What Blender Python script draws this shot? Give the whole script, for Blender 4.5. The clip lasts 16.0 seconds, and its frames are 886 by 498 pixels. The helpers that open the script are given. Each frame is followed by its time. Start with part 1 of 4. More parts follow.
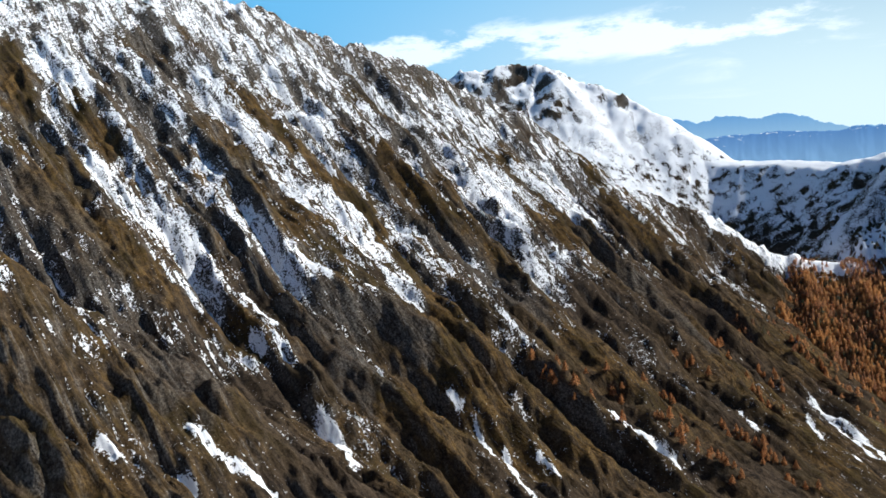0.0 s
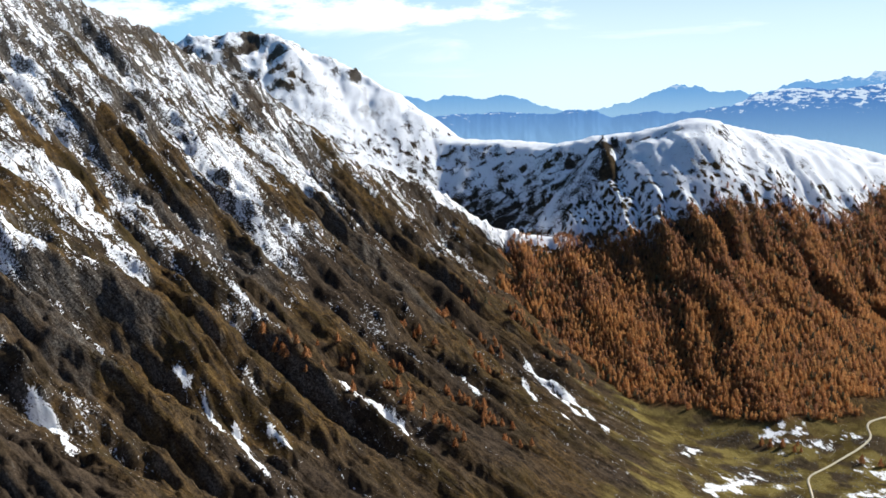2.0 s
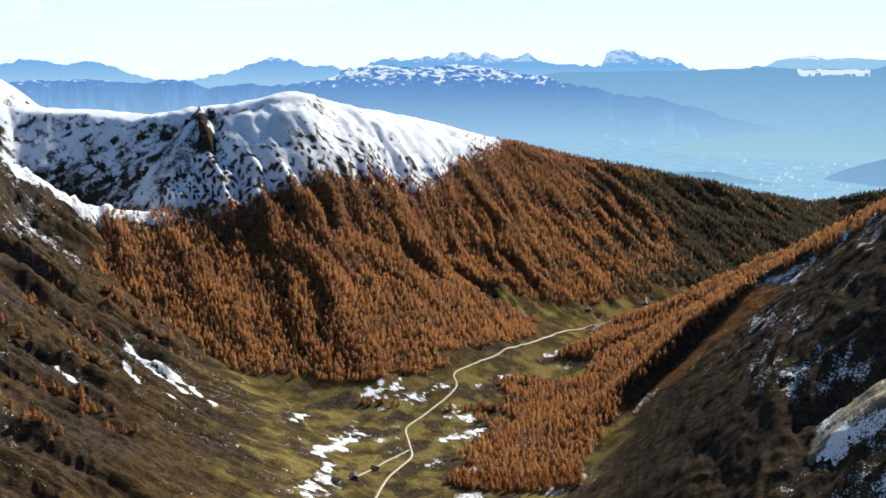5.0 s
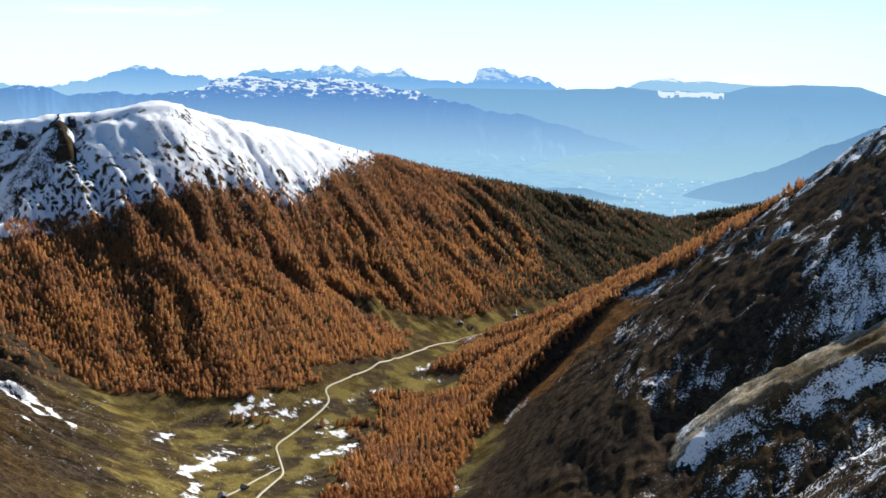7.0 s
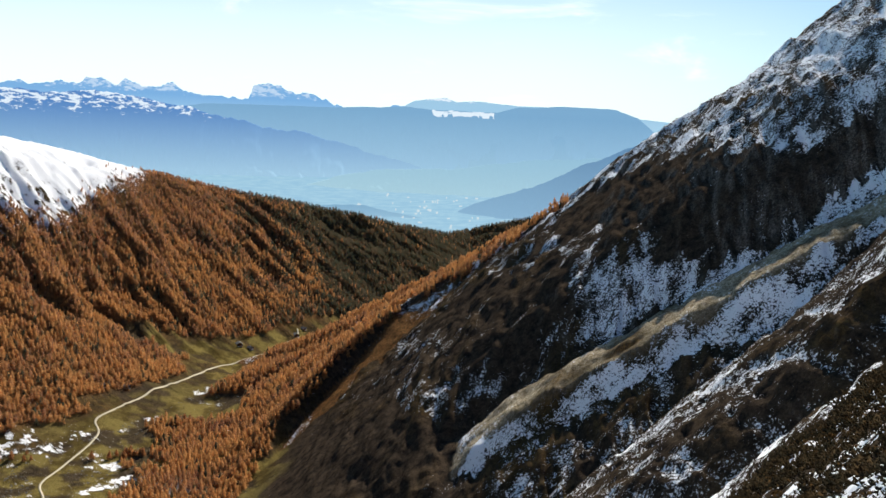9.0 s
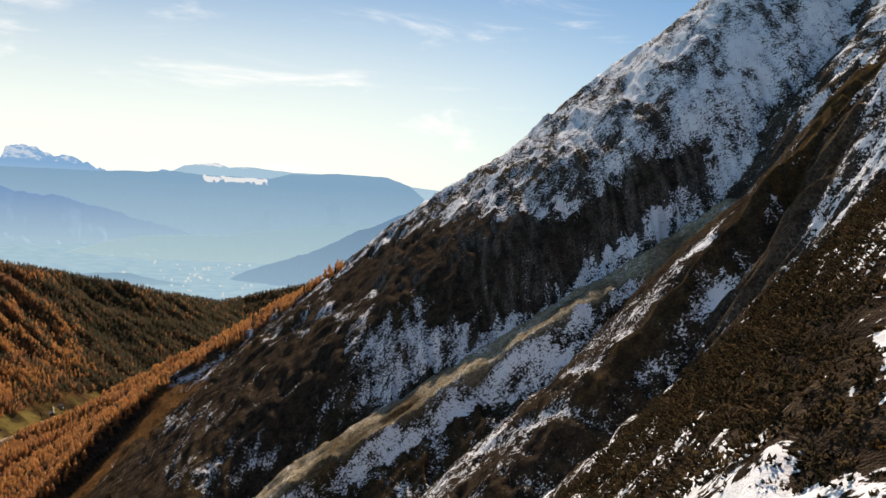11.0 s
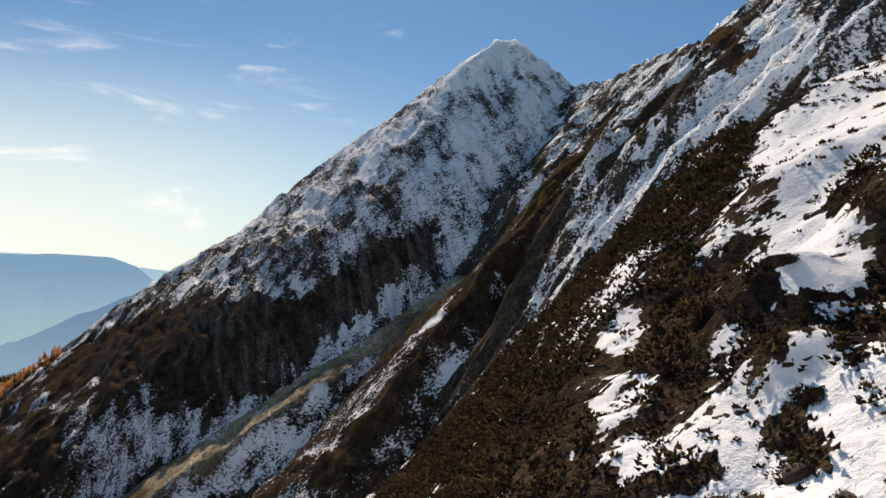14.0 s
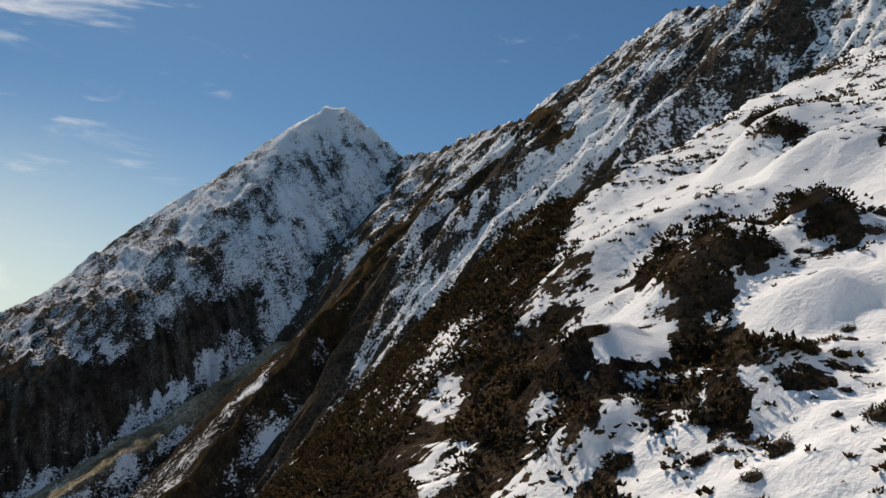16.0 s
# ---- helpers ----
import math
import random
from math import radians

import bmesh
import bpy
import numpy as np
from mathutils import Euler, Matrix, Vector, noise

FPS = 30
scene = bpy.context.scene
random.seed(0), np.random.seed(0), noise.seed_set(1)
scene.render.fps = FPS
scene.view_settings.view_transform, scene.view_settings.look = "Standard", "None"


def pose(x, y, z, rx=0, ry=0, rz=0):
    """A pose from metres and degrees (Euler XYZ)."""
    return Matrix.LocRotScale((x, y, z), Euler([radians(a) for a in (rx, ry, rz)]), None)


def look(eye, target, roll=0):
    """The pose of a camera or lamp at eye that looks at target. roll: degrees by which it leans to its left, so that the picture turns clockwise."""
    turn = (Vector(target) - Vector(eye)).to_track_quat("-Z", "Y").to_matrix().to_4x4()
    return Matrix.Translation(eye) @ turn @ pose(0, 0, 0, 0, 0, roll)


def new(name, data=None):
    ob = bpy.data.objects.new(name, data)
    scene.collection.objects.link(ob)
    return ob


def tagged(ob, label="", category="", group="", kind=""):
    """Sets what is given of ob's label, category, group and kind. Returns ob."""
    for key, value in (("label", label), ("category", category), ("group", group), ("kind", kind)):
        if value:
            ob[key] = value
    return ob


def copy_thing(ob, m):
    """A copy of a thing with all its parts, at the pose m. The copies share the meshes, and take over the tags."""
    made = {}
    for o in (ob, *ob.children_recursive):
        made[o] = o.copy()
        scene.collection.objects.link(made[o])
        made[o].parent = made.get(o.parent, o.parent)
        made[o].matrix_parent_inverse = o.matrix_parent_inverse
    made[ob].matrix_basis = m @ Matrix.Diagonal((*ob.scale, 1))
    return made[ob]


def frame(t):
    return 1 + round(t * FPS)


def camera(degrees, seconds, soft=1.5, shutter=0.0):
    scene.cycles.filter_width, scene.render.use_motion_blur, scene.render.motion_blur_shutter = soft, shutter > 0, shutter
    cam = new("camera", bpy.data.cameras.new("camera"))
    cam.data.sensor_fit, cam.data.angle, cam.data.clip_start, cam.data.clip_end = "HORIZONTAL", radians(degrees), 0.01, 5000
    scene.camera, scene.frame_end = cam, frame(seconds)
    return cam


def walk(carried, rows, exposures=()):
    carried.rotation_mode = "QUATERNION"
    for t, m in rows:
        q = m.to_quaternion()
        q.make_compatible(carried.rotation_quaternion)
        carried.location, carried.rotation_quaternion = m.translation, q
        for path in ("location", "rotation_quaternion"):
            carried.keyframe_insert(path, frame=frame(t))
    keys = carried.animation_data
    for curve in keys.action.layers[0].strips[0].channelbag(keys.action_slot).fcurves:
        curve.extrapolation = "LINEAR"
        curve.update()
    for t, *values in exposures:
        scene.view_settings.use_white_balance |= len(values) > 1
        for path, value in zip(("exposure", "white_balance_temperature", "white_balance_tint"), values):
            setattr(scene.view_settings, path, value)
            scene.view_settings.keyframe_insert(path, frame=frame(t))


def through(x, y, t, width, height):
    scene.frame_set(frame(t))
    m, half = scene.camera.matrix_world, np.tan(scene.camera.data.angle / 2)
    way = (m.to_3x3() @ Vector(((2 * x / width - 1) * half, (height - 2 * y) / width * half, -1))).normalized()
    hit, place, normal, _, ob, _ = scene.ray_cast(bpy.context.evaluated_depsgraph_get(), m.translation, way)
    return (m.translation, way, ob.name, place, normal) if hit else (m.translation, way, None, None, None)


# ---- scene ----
# The view turns on one spot high on a spur; angles are heading, tilt and lean.
EYE = Vector((0.0, 0.0, 430.0))
TURNS = [
    (0.0, -48.54, -6.19, -3.98), (0.5, -44.84, -6.69, -3.62), (1.0, -40.73, -7.33, -2.45),
    (1.5, -36.19, -7.44, -2.21), (2.0, -32.22, -8.64, -1.49), (2.5, -28.62, -9.50, -0.96),
    (3.0, -25.05, -10.12, -0.46), (3.5, -22.23, -10.45, -0.43), (4.0, -17.21, -10.21, -0.36),
    (4.5, -13.80, -10.41, -0.03), (4.7, -11.17, -10.63, 0.16), (6.8, -1.04, -9.58, 1.60), (7.0, 0.00, -9.54, 1.85),
    (7.5, 1.37, -9.14, 1.93), (8.0, 6.08, -9.21, 2.31), (8.5, 9.45, -9.03, 2.75),
    (9.0, 13.50, -7.96, 2.75), (9.5, 17.80, -6.71, 2.43), (9.7, 19.32, -6.14, 2.64),
    (11.8, 31.08, -1.20, 3.56), (12.0, 32.15, -0.59, 3.54), (12.5, 35.26, 0.73, 2.96), (13.0, 38.24, 1.60, 3.28),
    (13.5, 40.05, 2.29, 2.84), (14.0, 42.85, 2.52, 2.75), (14.5, 45.08, 4.24, 2.80),
    (15.0, 47.77, 4.97, 3.23), (15.5, 49.51, 5.82, 2.98), (16.0, 53.34, 7.15, 3.33),
]


def heading(az, el):
    a, e = radians(az), radians(el)
    return Vector((math.sin(a) * math.cos(e), math.cos(a) * math.cos(e), math.sin(e)))


cam = camera(50.68, 16.0, soft=1.5)
walk(cam, [(t, look(EYE, EYE + 100 * heading(az, el), lean)) for t, az, el, lean in TURNS],
     [(0.0, 0.4, 6000, 7), (2.0, 0.52, 6100, 8), (3.5, 0.6, 6180, 8), (7.0, 0.7, 6250, 8), (9.0, 0.67, 6650, 8), (12.2, 0.56, 8100, 20), (13.4, 0.58, 7850, 17), (14.2, 0.47, 7650, 15), (15.5, 0.31, 7650, 14), (16.0, 0.15, 7450, 13)])

# ---- light ----
SUN_AZ, SUN_EL = 33.0, 36.0
SUN = heading(SUN_AZ, SUN_EL)
sun_data = bpy.data.lights.new("sun", "SUN")
sun_data.energy, sun_data.angle, sun_data.color = 5.4, radians(0.5), (1.0, 0.94, 0.85)
sun = new("sun", sun_data)
sun.matrix_world = look(EYE + 2000 * SUN, EYE)

world = bpy.data.worlds.new("sky")
scene.world = world
world.use_nodes = True


def nodes_of(owner):
    tree = owner.node_tree
    tree.nodes.clear()

    def add(kind, ins=(), **props):
        n = tree.nodes.new(kind)
        for key, value in props.items():
            if key == "data_type":
                n.data_type = value
            elif key == "operation":
                n.operation = value
            elif key == "blend_type":
                n.blend_type = value
            elif key == "attribute_name":
                n.attribute_name = value
            elif key == "sky_type":
                n.sky_type = value
            elif key == "interpolation_type":
                n.interpolation_type = value
        for key, value in dict(ins).items():
            if isinstance(value, bpy.types.NodeSocket):
                tree.links.new(value, n.inputs[key])
            else:
                n.inputs[key].default_value = value
        return n
    return tree, add


tree, add = nodes_of(world)
sky = add("ShaderNodeTexSky", sky_type="NISHITA")
sky.sun_disc = False
sky.sun_elevation, sky.sun_rotation = radians(SUN_EL), radians(SUN_AZ)
sky.altitude, sky.air_density, sky.dust_density, sky.ozone_density = 1500, 1.0, 0.5, 1.5
way = add("ShaderNodeTexCoord").outputs["Generated"]
height = add("ShaderNodeSeparateXYZ", {0: way}).outputs[2]
dot = lambda v: add("ShaderNodeVectorMath", {0: way, 1: v}, operation="DOT_PRODUCT").outputs["Value"]
times_ = lambda a, b: add("ShaderNodeMath", {0: a, 1: b}, operation="MULTIPLY").outputs[0]
ramp_ = lambda v, a, b, c=0.0, d=1.0: add("ShaderNodeMapRange", {"Value": v, "From Min": a, "From Max": b, "To Min": c, "To Max": d},
                                         interpolation_type="SMOOTHSTEP").outputs[0]
# haze above the horizon, whitest towards the sunny valley
haze = times_(ramp_(height, 0.28, 0.0), ramp_(dot(heading(-4, 0)), 0.55, 0.95, 0.06, 1.0))
clear = add("ShaderNodeVectorMath", {0: sky.outputs[0], 1: (0.52, 0.93, 1.24)}, operation="MULTIPLY").outputs[0]
western = times_(ramp_(dot(heading(-62, 5)), 0.72, 0.97), 0.85)
clear = add("ShaderNodeMix", {0: western, 6: clear, 7: (3.0, 9.2, 15.0, 1)}, data_type="RGBA").outputs[2]
hazy = add("ShaderNodeMix", {0: haze, 6: clear, 7: (13.2, 15.6, 15.8, 1)}, data_type="RGBA").outputs[2]
streak = add("ShaderNodeMapping", {"Vector": way, "Scale": (2.6, 2.6, 13.0), "Rotation": (0.05, 0.10, 0.3), "Location": (0.4, 0.1, 0.2)})
wisps = add("ShaderNodeTexNoise", {"Vector": streak.outputs[0], "Scale": 1.9, "Detail": 7.0, "Roughness": 0.6, "Distortion": 0.5}).outputs[0]
# a bank of fair-weather cloud over the western range, thin wisps elsewhere
bank = times_(ramp_(dot(heading(-42, 6)), 0.93, 0.985), times_(ramp_(height, 0.066, 0.092), ramp_(height, 0.138, 0.105)))
veil = times_(ramp_(dot(heading(24, 11)), 0.955, 0.995), 0.05)
puffs = add("ShaderNodeTexNoise", {"Vector": add("ShaderNodeMapping", {"Vector": way, "Scale": (1.0, 1.0, 3.0)}).outputs[0], "Scale": 11.0, "Detail": 6.0, "Roughness": 0.62}).outputs[0]
both_ = add("ShaderNodeMath", {0: times_(bank, ramp_(puffs, 0.36, 0.62, 0.05, 0.46)), 1: veil}, operation="ADD").outputs[0]
thick = add("ShaderNodeMath", {0: wisps, 1: both_}, operation="ADD").outputs[0]
thin = ramp_(thick, 0.58, 0.86, 0.0, 0.75)
clouded = add("ShaderNodeMix", {0: thin, 6: hazy, 7: (19.0, 19.6, 20.0, 1)}, data_type="RGBA")
back = add("ShaderNodeBackground", {"Color": clouded.outputs[2], "Strength": 0.047})
tree.links.new(back.outputs[0], add("ShaderNodeOutputWorld").inputs[0])

# ---- smooth random fields ----
rng = np.random.RandomState(7)
PERM = np.concatenate([rng.permutation(256)] * 2).astype(np.int32)
ANGLE = rng.rand(256).astype(np.float32) * 6.2831853
GX, GY = np.cos(ANGLE), np.sin(ANGLE)


def noise2(x, y):
    x, y = np.asarray(x, np.float32), np.asarray(y, np.float32)
    xf, yf = np.floor(x), np.floor(y)
    xi, yi = xf.astype(np.int32) & 255, yf.astype(np.int32) & 255
    dx, dy = x - xf, y - yf
    u, v = dx * dx * (3 - 2 * dx), dy * dy * (3 - 2 * dy)
    a, b = PERM[xi], PERM[(xi + 1) & 255]
    h00, h10, h01, h11 = PERM[a + yi], PERM[b + yi], PERM[a + ((yi + 1) & 255)], PERM[b + ((yi + 1) & 255)]
    n00 = GX[h00] * dx + GY[h00] * dy
    n10 = GX[h10] * (dx - 1) + GY[h10] * dy
    n01 = GX[h01] * dx + GY[h01] * (dy - 1)
    n11 = GX[h11] * (dx - 1) + GY[h11] * (dy - 1)
    top, low = n00 + u * (n10 - n00), n01 + u * (n11 - n01)
    return 1.4 * (top + v * (low - top))


def fbm(x, y, octaves, gain=0.5):
    total, amp = 0.0, 1.0
    for k in range(octaves):
        total = total + amp * noise2(x * 2 ** k + 17.3 * k, y * 2 ** k - 9.1 * k)
        amp *= gain
    return total


def step(v, a, b):
    t = np.clip((v - a) / (b - a), 0, 1)
    return t * t * (3 - 2 * t)


# ---- relief: crest lines in metres, steepness on either side, depth of the gullies ----
LEFT_CREST = [(-921, -335, 550), (-956, -84, 582), (-975, 102, 590), (-970, 242, 581), (-983, 339, 606),
              (-988, 461, 626), (-994, 537, 619), (-1005, 618, 615), (-1009, 668, 589), (-1014, 731, 577),
              (-1015, 813, 562), (-1003, 903, 529), (-995, 971, 496), (-981, 1041, 472), (-972, 1103, 435),
              (-952, 1185, 353), (-928, 1254, 335), (-896, 1313, 310), (-858, 1374, 277), (-810, 1426, 229),
              (-765, 1466, 203)]
LEFT_RIB = [(-634, 89, 464), (-553, 158, 392), (-511, 189, 339), (-475, 223, 285), (-437, 253, 246), (-388, 282, 196)]
BACK_PEAK = [(-2165, 1250, 517), (-1970, 1539, 561), (-1846, 1686, 600), (-1790, 1717, 616), (-1696, 1768, 621),
             (-1604, 1812, 608), (-1543, 1825, 576), (-1428, 1854, 524), (-1336, 1860, 478), (-1256, 1855, 426),
             (-1192, 1849, 380), (-1107, 1843, 355), (-973, 1838, 354), (-858, 1807, 346), (-752, 1788, 362),
             (-637, 1790, 377), (-553, 1797, 396)]
BENCH = [(-765, 1466, 203), (-680, 1490, 197), (-570, 1525, 203), (-500, 1570, 232)]
PROW = [(-735, 1786, 366), (-700, 1700, 356), (-650, 1630, 300), (-600, 1565, 236), (-560, 1525, 205)]
FOREST_CREST = [(-553, 1797, 396), (-447, 1903, 365), (-349, 2000, 341), (-238, 2096, 308), (-118, 2187, 273), (15, 2270, 237), (160, 2345, 208), (309, 2410, 175), (472, 2475, 135), (640, 2608, 98), (725, 2705, 99), (840, 2671, 128), (1003, 2614, 175)]
RIGHT_CREST = [(5, 985, -13), (59, 1118, 47), (161, 1219, 116), (248, 1276, 166), (321, 1260, 215), (381, 1217, 267), (432, 1168, 321), (477, 1118, 375), (503, 1084, 407), (543, 1042, 451), (576, 1007, 479), (613, 973, 512), (665, 932, 581), (703, 897, 621), (748, 867, 665), (795, 831, 717), (819, 807, 742), (836, 790, 745), (841, 755, 718), (836, 699, 678)]
NOSE = [(417, 1205, 280), (399, 1269, 266), (349, 1325, 217), (289, 1360, 161), (212, 1394, 102), (124, 1415, 54), (52, 1399, 25), (-20, 1360, 0), (-87, 1277, -15)]
PEAK_RIB = [(-1600, 1790, 606), (-1535, 1766, 586), (-1475, 1748, 540), (-1425, 1738, 488)]
UPPER_CREST = [(836, 699, 678), (808, 622, 660), (786, 586, 662), (738, 498, 659), (695, 435, 650), (654, 387, 654),
               (601, 318, 652), (552, 260, 651), (516, 217, 648), (482, 168, 635), (464, 124, 644), (448, 39, 659),
               (433, -76, 684), (377, -264, 696)]
MIDDLE_RIB = [(565, 594, 441), (508, 618, 394), (451, 649, 353), (402, 674, 314), (343, 700, 270), (286, 726, 227),
              (245, 746, 194), (206, 763, 147), (146, 787, 77)]
BROWN_RIB = [(679, 423, 635), (588, 416, 583), (531, 409, 539), (481, 407, 500), (417, 404, 452), (359, 403, 395),
             (322, 408, 353), (272, 419, 287), (230, 433, 222)]
SNOW_KNOLL = [(329, 29, 563), (236, 46, 503), (144, 41, 466), (111, 39, 458), (109, 45, 458), (110, 53, 457),
              (114, 63, 455), (122, 78, 452), (131, 92, 450), (139, 106, 448), (150, 124, 436), (160, 150, 405)]
# rounded hummocks on the near slope: place, height, half-width
HUMMOCKS = [(48, 18.5, 3.4, 4.2), (39, 20.5, 2.6, 3.4), (55, 21, 1.8, 3.5), (53, 13.5, 1.6, 2.6), (92, 28, 3.0, 6), (35, 11, 1.3, 2.6),
            (66, 25, 1.4, 4), (75, 18, 2.2, 6), (43, 12, 1.6, 2.8), (60, 31, 2.5, 5), (105, 50, 3, 8), (33, 17, 1.4, 2.5)]
LOOKOUT = [(-60, -420, 560), (-20, -90, 452), (-1, -4, 428.4), (0, 2, 428.2)]
# name: line, slope to the left of its run, slope to the right, gully depth, gully width
RIDGES = {
    "left": (LEFT_CREST, 0.90, 0.84, 18.0, 62.0),
    "left_rib": (LEFT_RIB, 0.80, 0.85, 11.0, 34.0),
    "back": (BACK_PEAK, 0.70, 0.66, 5.0, 80.0),
    "bench": (BENCH, 0.55, 0.46, 12.0, 50.0),
    "prow": (PROW, 0.95, 0.9, 4.0, 40.0),
    "forest": (FOREST_CREST, 0.70, 0.61, 29.0, 58.0),
    "right": (RIGHT_CREST, 0.95, 0.92, 7.0, 55.0),
    "nose": (NOSE, 0.72, 0.5, 3.0, 60.0),
    "peak_rib": (PEAK_RIB, 0.85, 0.85, 4.0, 70.0),
    "upper": (UPPER_CREST, 0.95, 1.02, 18.0, 60.0),
    "middle": (MIDDLE_RIB, 0.85, 0.85, 4.0, 36.0),
    "brown": (BROWN_RIB, 1.15, 1.1, 6.0, 40.0),
    "knoll": (SNOW_KNOLL, 0.12, 0.85, 1.2, 14.0),
    "lookout": (LOOKOUT, 0.65, 0.65, 0.5, 20.0),
}
ORDER = list(RIDGES)


def relief(x, y):
    """Height, the crest that rules there, gully depth 0..1 and the distance from that crest."""
    x, y = np.asarray(x, np.float32), np.asarray(y, np.float32)
    wx, wy = fbm(x / 190, y / 190, 3), fbm(x / 190 + 40, y / 190 - 11, 3)
    best = np.full(x.shape, -1e6, np.float32)
    rule = np.zeros(x.shape, np.int8)
    gully, away, streaks, across, down = (np.zeros(x.shape, np.float32) for _ in range(5))
    for index, name in enumerate(ORDER):
        line, left, right, depth, width = RIDGES[name]
        p = np.array(line, np.float32)
        along = p[-1, :2] - p[0, :2]
        along /= np.hypot(*along)
        if name in ("left", "left_rib"):
            along = np.array([-0.17, 0.985], np.float32)
        if name in ("forest", "bench"):
            along = np.array([0.75, 0.66], np.float32)
        bend = 0.45 if name == "left" else 0.6 if name in ("forest", "bench") else 1.1
        h = np.full(x.shape, -1e6, np.float32)
        d = np.full(x.shape, 1e6, np.float32)
        for a, b in zip(p[:-1], p[1:]):
            ex, ey, ez = b - a
            t = np.clip(((x - a[0]) * ex + (y - a[1]) * ey) / (ex * ex + ey * ey), 0, 1)
            ox, oy = x - a[0] - t * ex, y - a[1] - t * ey
            far = np.hypot(ox, oy)
            side = (ex * oy - ey * ox) / math.hypot(ex, ey)
            w = np.clip(0.5 + side / (0.3 * far + 4), 0, 1)
            fall = far * (right + (left - right) * w)
            if name == "middle":
                fall = w * (0.11 * far + 0.9 * np.maximum(far - 46, 0)) + (1 - w) * 0.6 * far
            if name == "forest":
                fall = 0.34 * far + (0.14 + 0.0018 * (a[2] + t * ez - 237)) * np.maximum(far - 110, 0)
            if name == "back":
                # a lit snow shelf along the low saddle, steep below it
                shelf = step(a[2] + t * ez, 580, 400)
                fall = (1 - shelf) * fall + shelf * (0.14 * far + 0.66 * np.maximum(far - 45, 0))
            if name == "upper":
                fall = fall + 0.45 * np.maximum(far - 130, 0)
            if name == "left":
                fall = 1.19 * fall - 0.0003 * np.minimum(far, 1000) ** 2
            z = a[2] + t * ez - fall
            up = far < d if name == "middle" else z > h
            h, d = np.where(up, z, h), np.where(up, far, d)
        if name == "knoll":
            h = np.minimum(h, 456 + 0.55 * (0.866 * x - 0.5 * y - 72))
            for bx, by, tall, wide in HUMMOCKS:
                h = h + 1.3 * tall * np.exp(-((x - bx) ** 2 + (y - by) ** 2) / wide ** 2)
            h = h - 0.75 * np.clip(-0.47 * x + 0.883 * y - 9, 0, 400)
        s = x * along[0] + y * along[1]
        q = -x * along[1] + y * along[0]
        g1 = np.abs(noise2((s + bend * width * wx) / width, q / (8 * width) + 5 * index)) * 1.9
        g2 = np.abs(noise2((s + 0.65 * bend * width * wy) / (0.4 * width) + 31, q / (3 * width) + 3 * index)) * 1.9
        g3 = np.abs(noise2((s + 0.3 * width * wx) / (0.17 * width) + 7, q / (1.1 * width) - 2 * index)) * 1.9
        g = np.clip(1 - 0.62 * g1 - 0.26 * g2 - 0.14 * g3, 0, 1)
        h = h + depth * (0.55 + 1.3 * np.abs(noise2(x / 310 + 3 * index, y / 310))) * (0.35 - 1.7 * g) * (1 - 0.6 * step(h, 250, 300) if name == "forest" else 1) * np.clip(d / (1.5 * width), 0, 1) * np.clip((h + 25) / 130, 0.08, 1)
        if name == "left":
            # sharp buttresses between the gullies
            arete = 30.0 * (0.30 - 1.5 * np.abs(noise2((s + 42 * wx) / 82 + 2.2, q / 700)))
            arete = arete + 13.0 * (0.30 - 1.4 * np.abs(noise2((s + 24 * wy) / 34 + 9.0, q / 290)))
            h = h + arete * np.clip(d / 90, 0, 1) * np.clip((h - 20) / 180, 0, 1)
        if name == "right":
            # the couloir behind the stony rib
            apart = np.full(x.shape, 1e6, np.float32)
            rib = np.array(MIDDLE_RIB, np.float32)[:-2, :2]
            for (ax, ay), (bx, by) in zip(rib[:-1], rib[1:]):
                t = np.clip(((x - ax) * (bx - ax) + (y - ay) * (by - ay)) / ((bx - ax) ** 2 + (by - ay) ** 2), 0, 1)
                apart = np.minimum(apart, np.hypot(x - ax - t * (bx - ax), y - ay - t * (by - ay)))
            h = h - 42 * np.exp(-(apart / 66) ** 2)
        if name in ("left", "right", "upper"):
            h = h + np.clip(d / 50, 0, 1) * np.clip(h / 150, 0, 1) * (8.0 * (0.35 - np.abs(noise2(s / 15, q / 62))) + 4.2 * (0.3 - np.abs(noise2(s / 6.5, q / 27))))
        if name in ("left", "upper", "back"):
            tooth = 0.42 - np.abs(noise2(x / 27 + index, y / 27)) - 0.5 * np.abs(noise2(x / 11, y / 11 + index))
            h = h + (13 if name == "left" else 9) * tooth * np.exp(-d / 70) * (1 if name != "back" else step(h, 450, 520))
        up = h > best
        best = np.where(up, h, best)
        rule, gully, away = np.where(up, index, rule).astype(np.int8), np.where(up, g, gully), np.where(up, d, away)
        streaks = np.where(up, 1 - 0.55 * g2 - 0.45 * g3, streaks)
        across, down = np.where(up, s + 0.3 * width * wx, across), np.where(up, q, down)
    floor = -0.03 * np.clip(y - 1300, 0, 4000) + 0.12 * np.clip(700 - y, 0, 600) + 2.5 * wx
    k = 22.0
    m = np.maximum(best, floor)
    z = m + k * np.log1p(np.exp(-np.abs(best - floor) / k))
    dist = np.hypot(x, y)
    rough = np.clip((best - floor) / 150, 0, 1)
    near = np.clip(dist / 320, 0.08, 1)
    crag = np.abs(noise2(x / 31 + wx, y / 31)) + 0.6 * np.abs(noise2(x / 13, y / 13 + wy)) + 0.35 * np.abs(noise2(x / 5.5, y / 5.5))
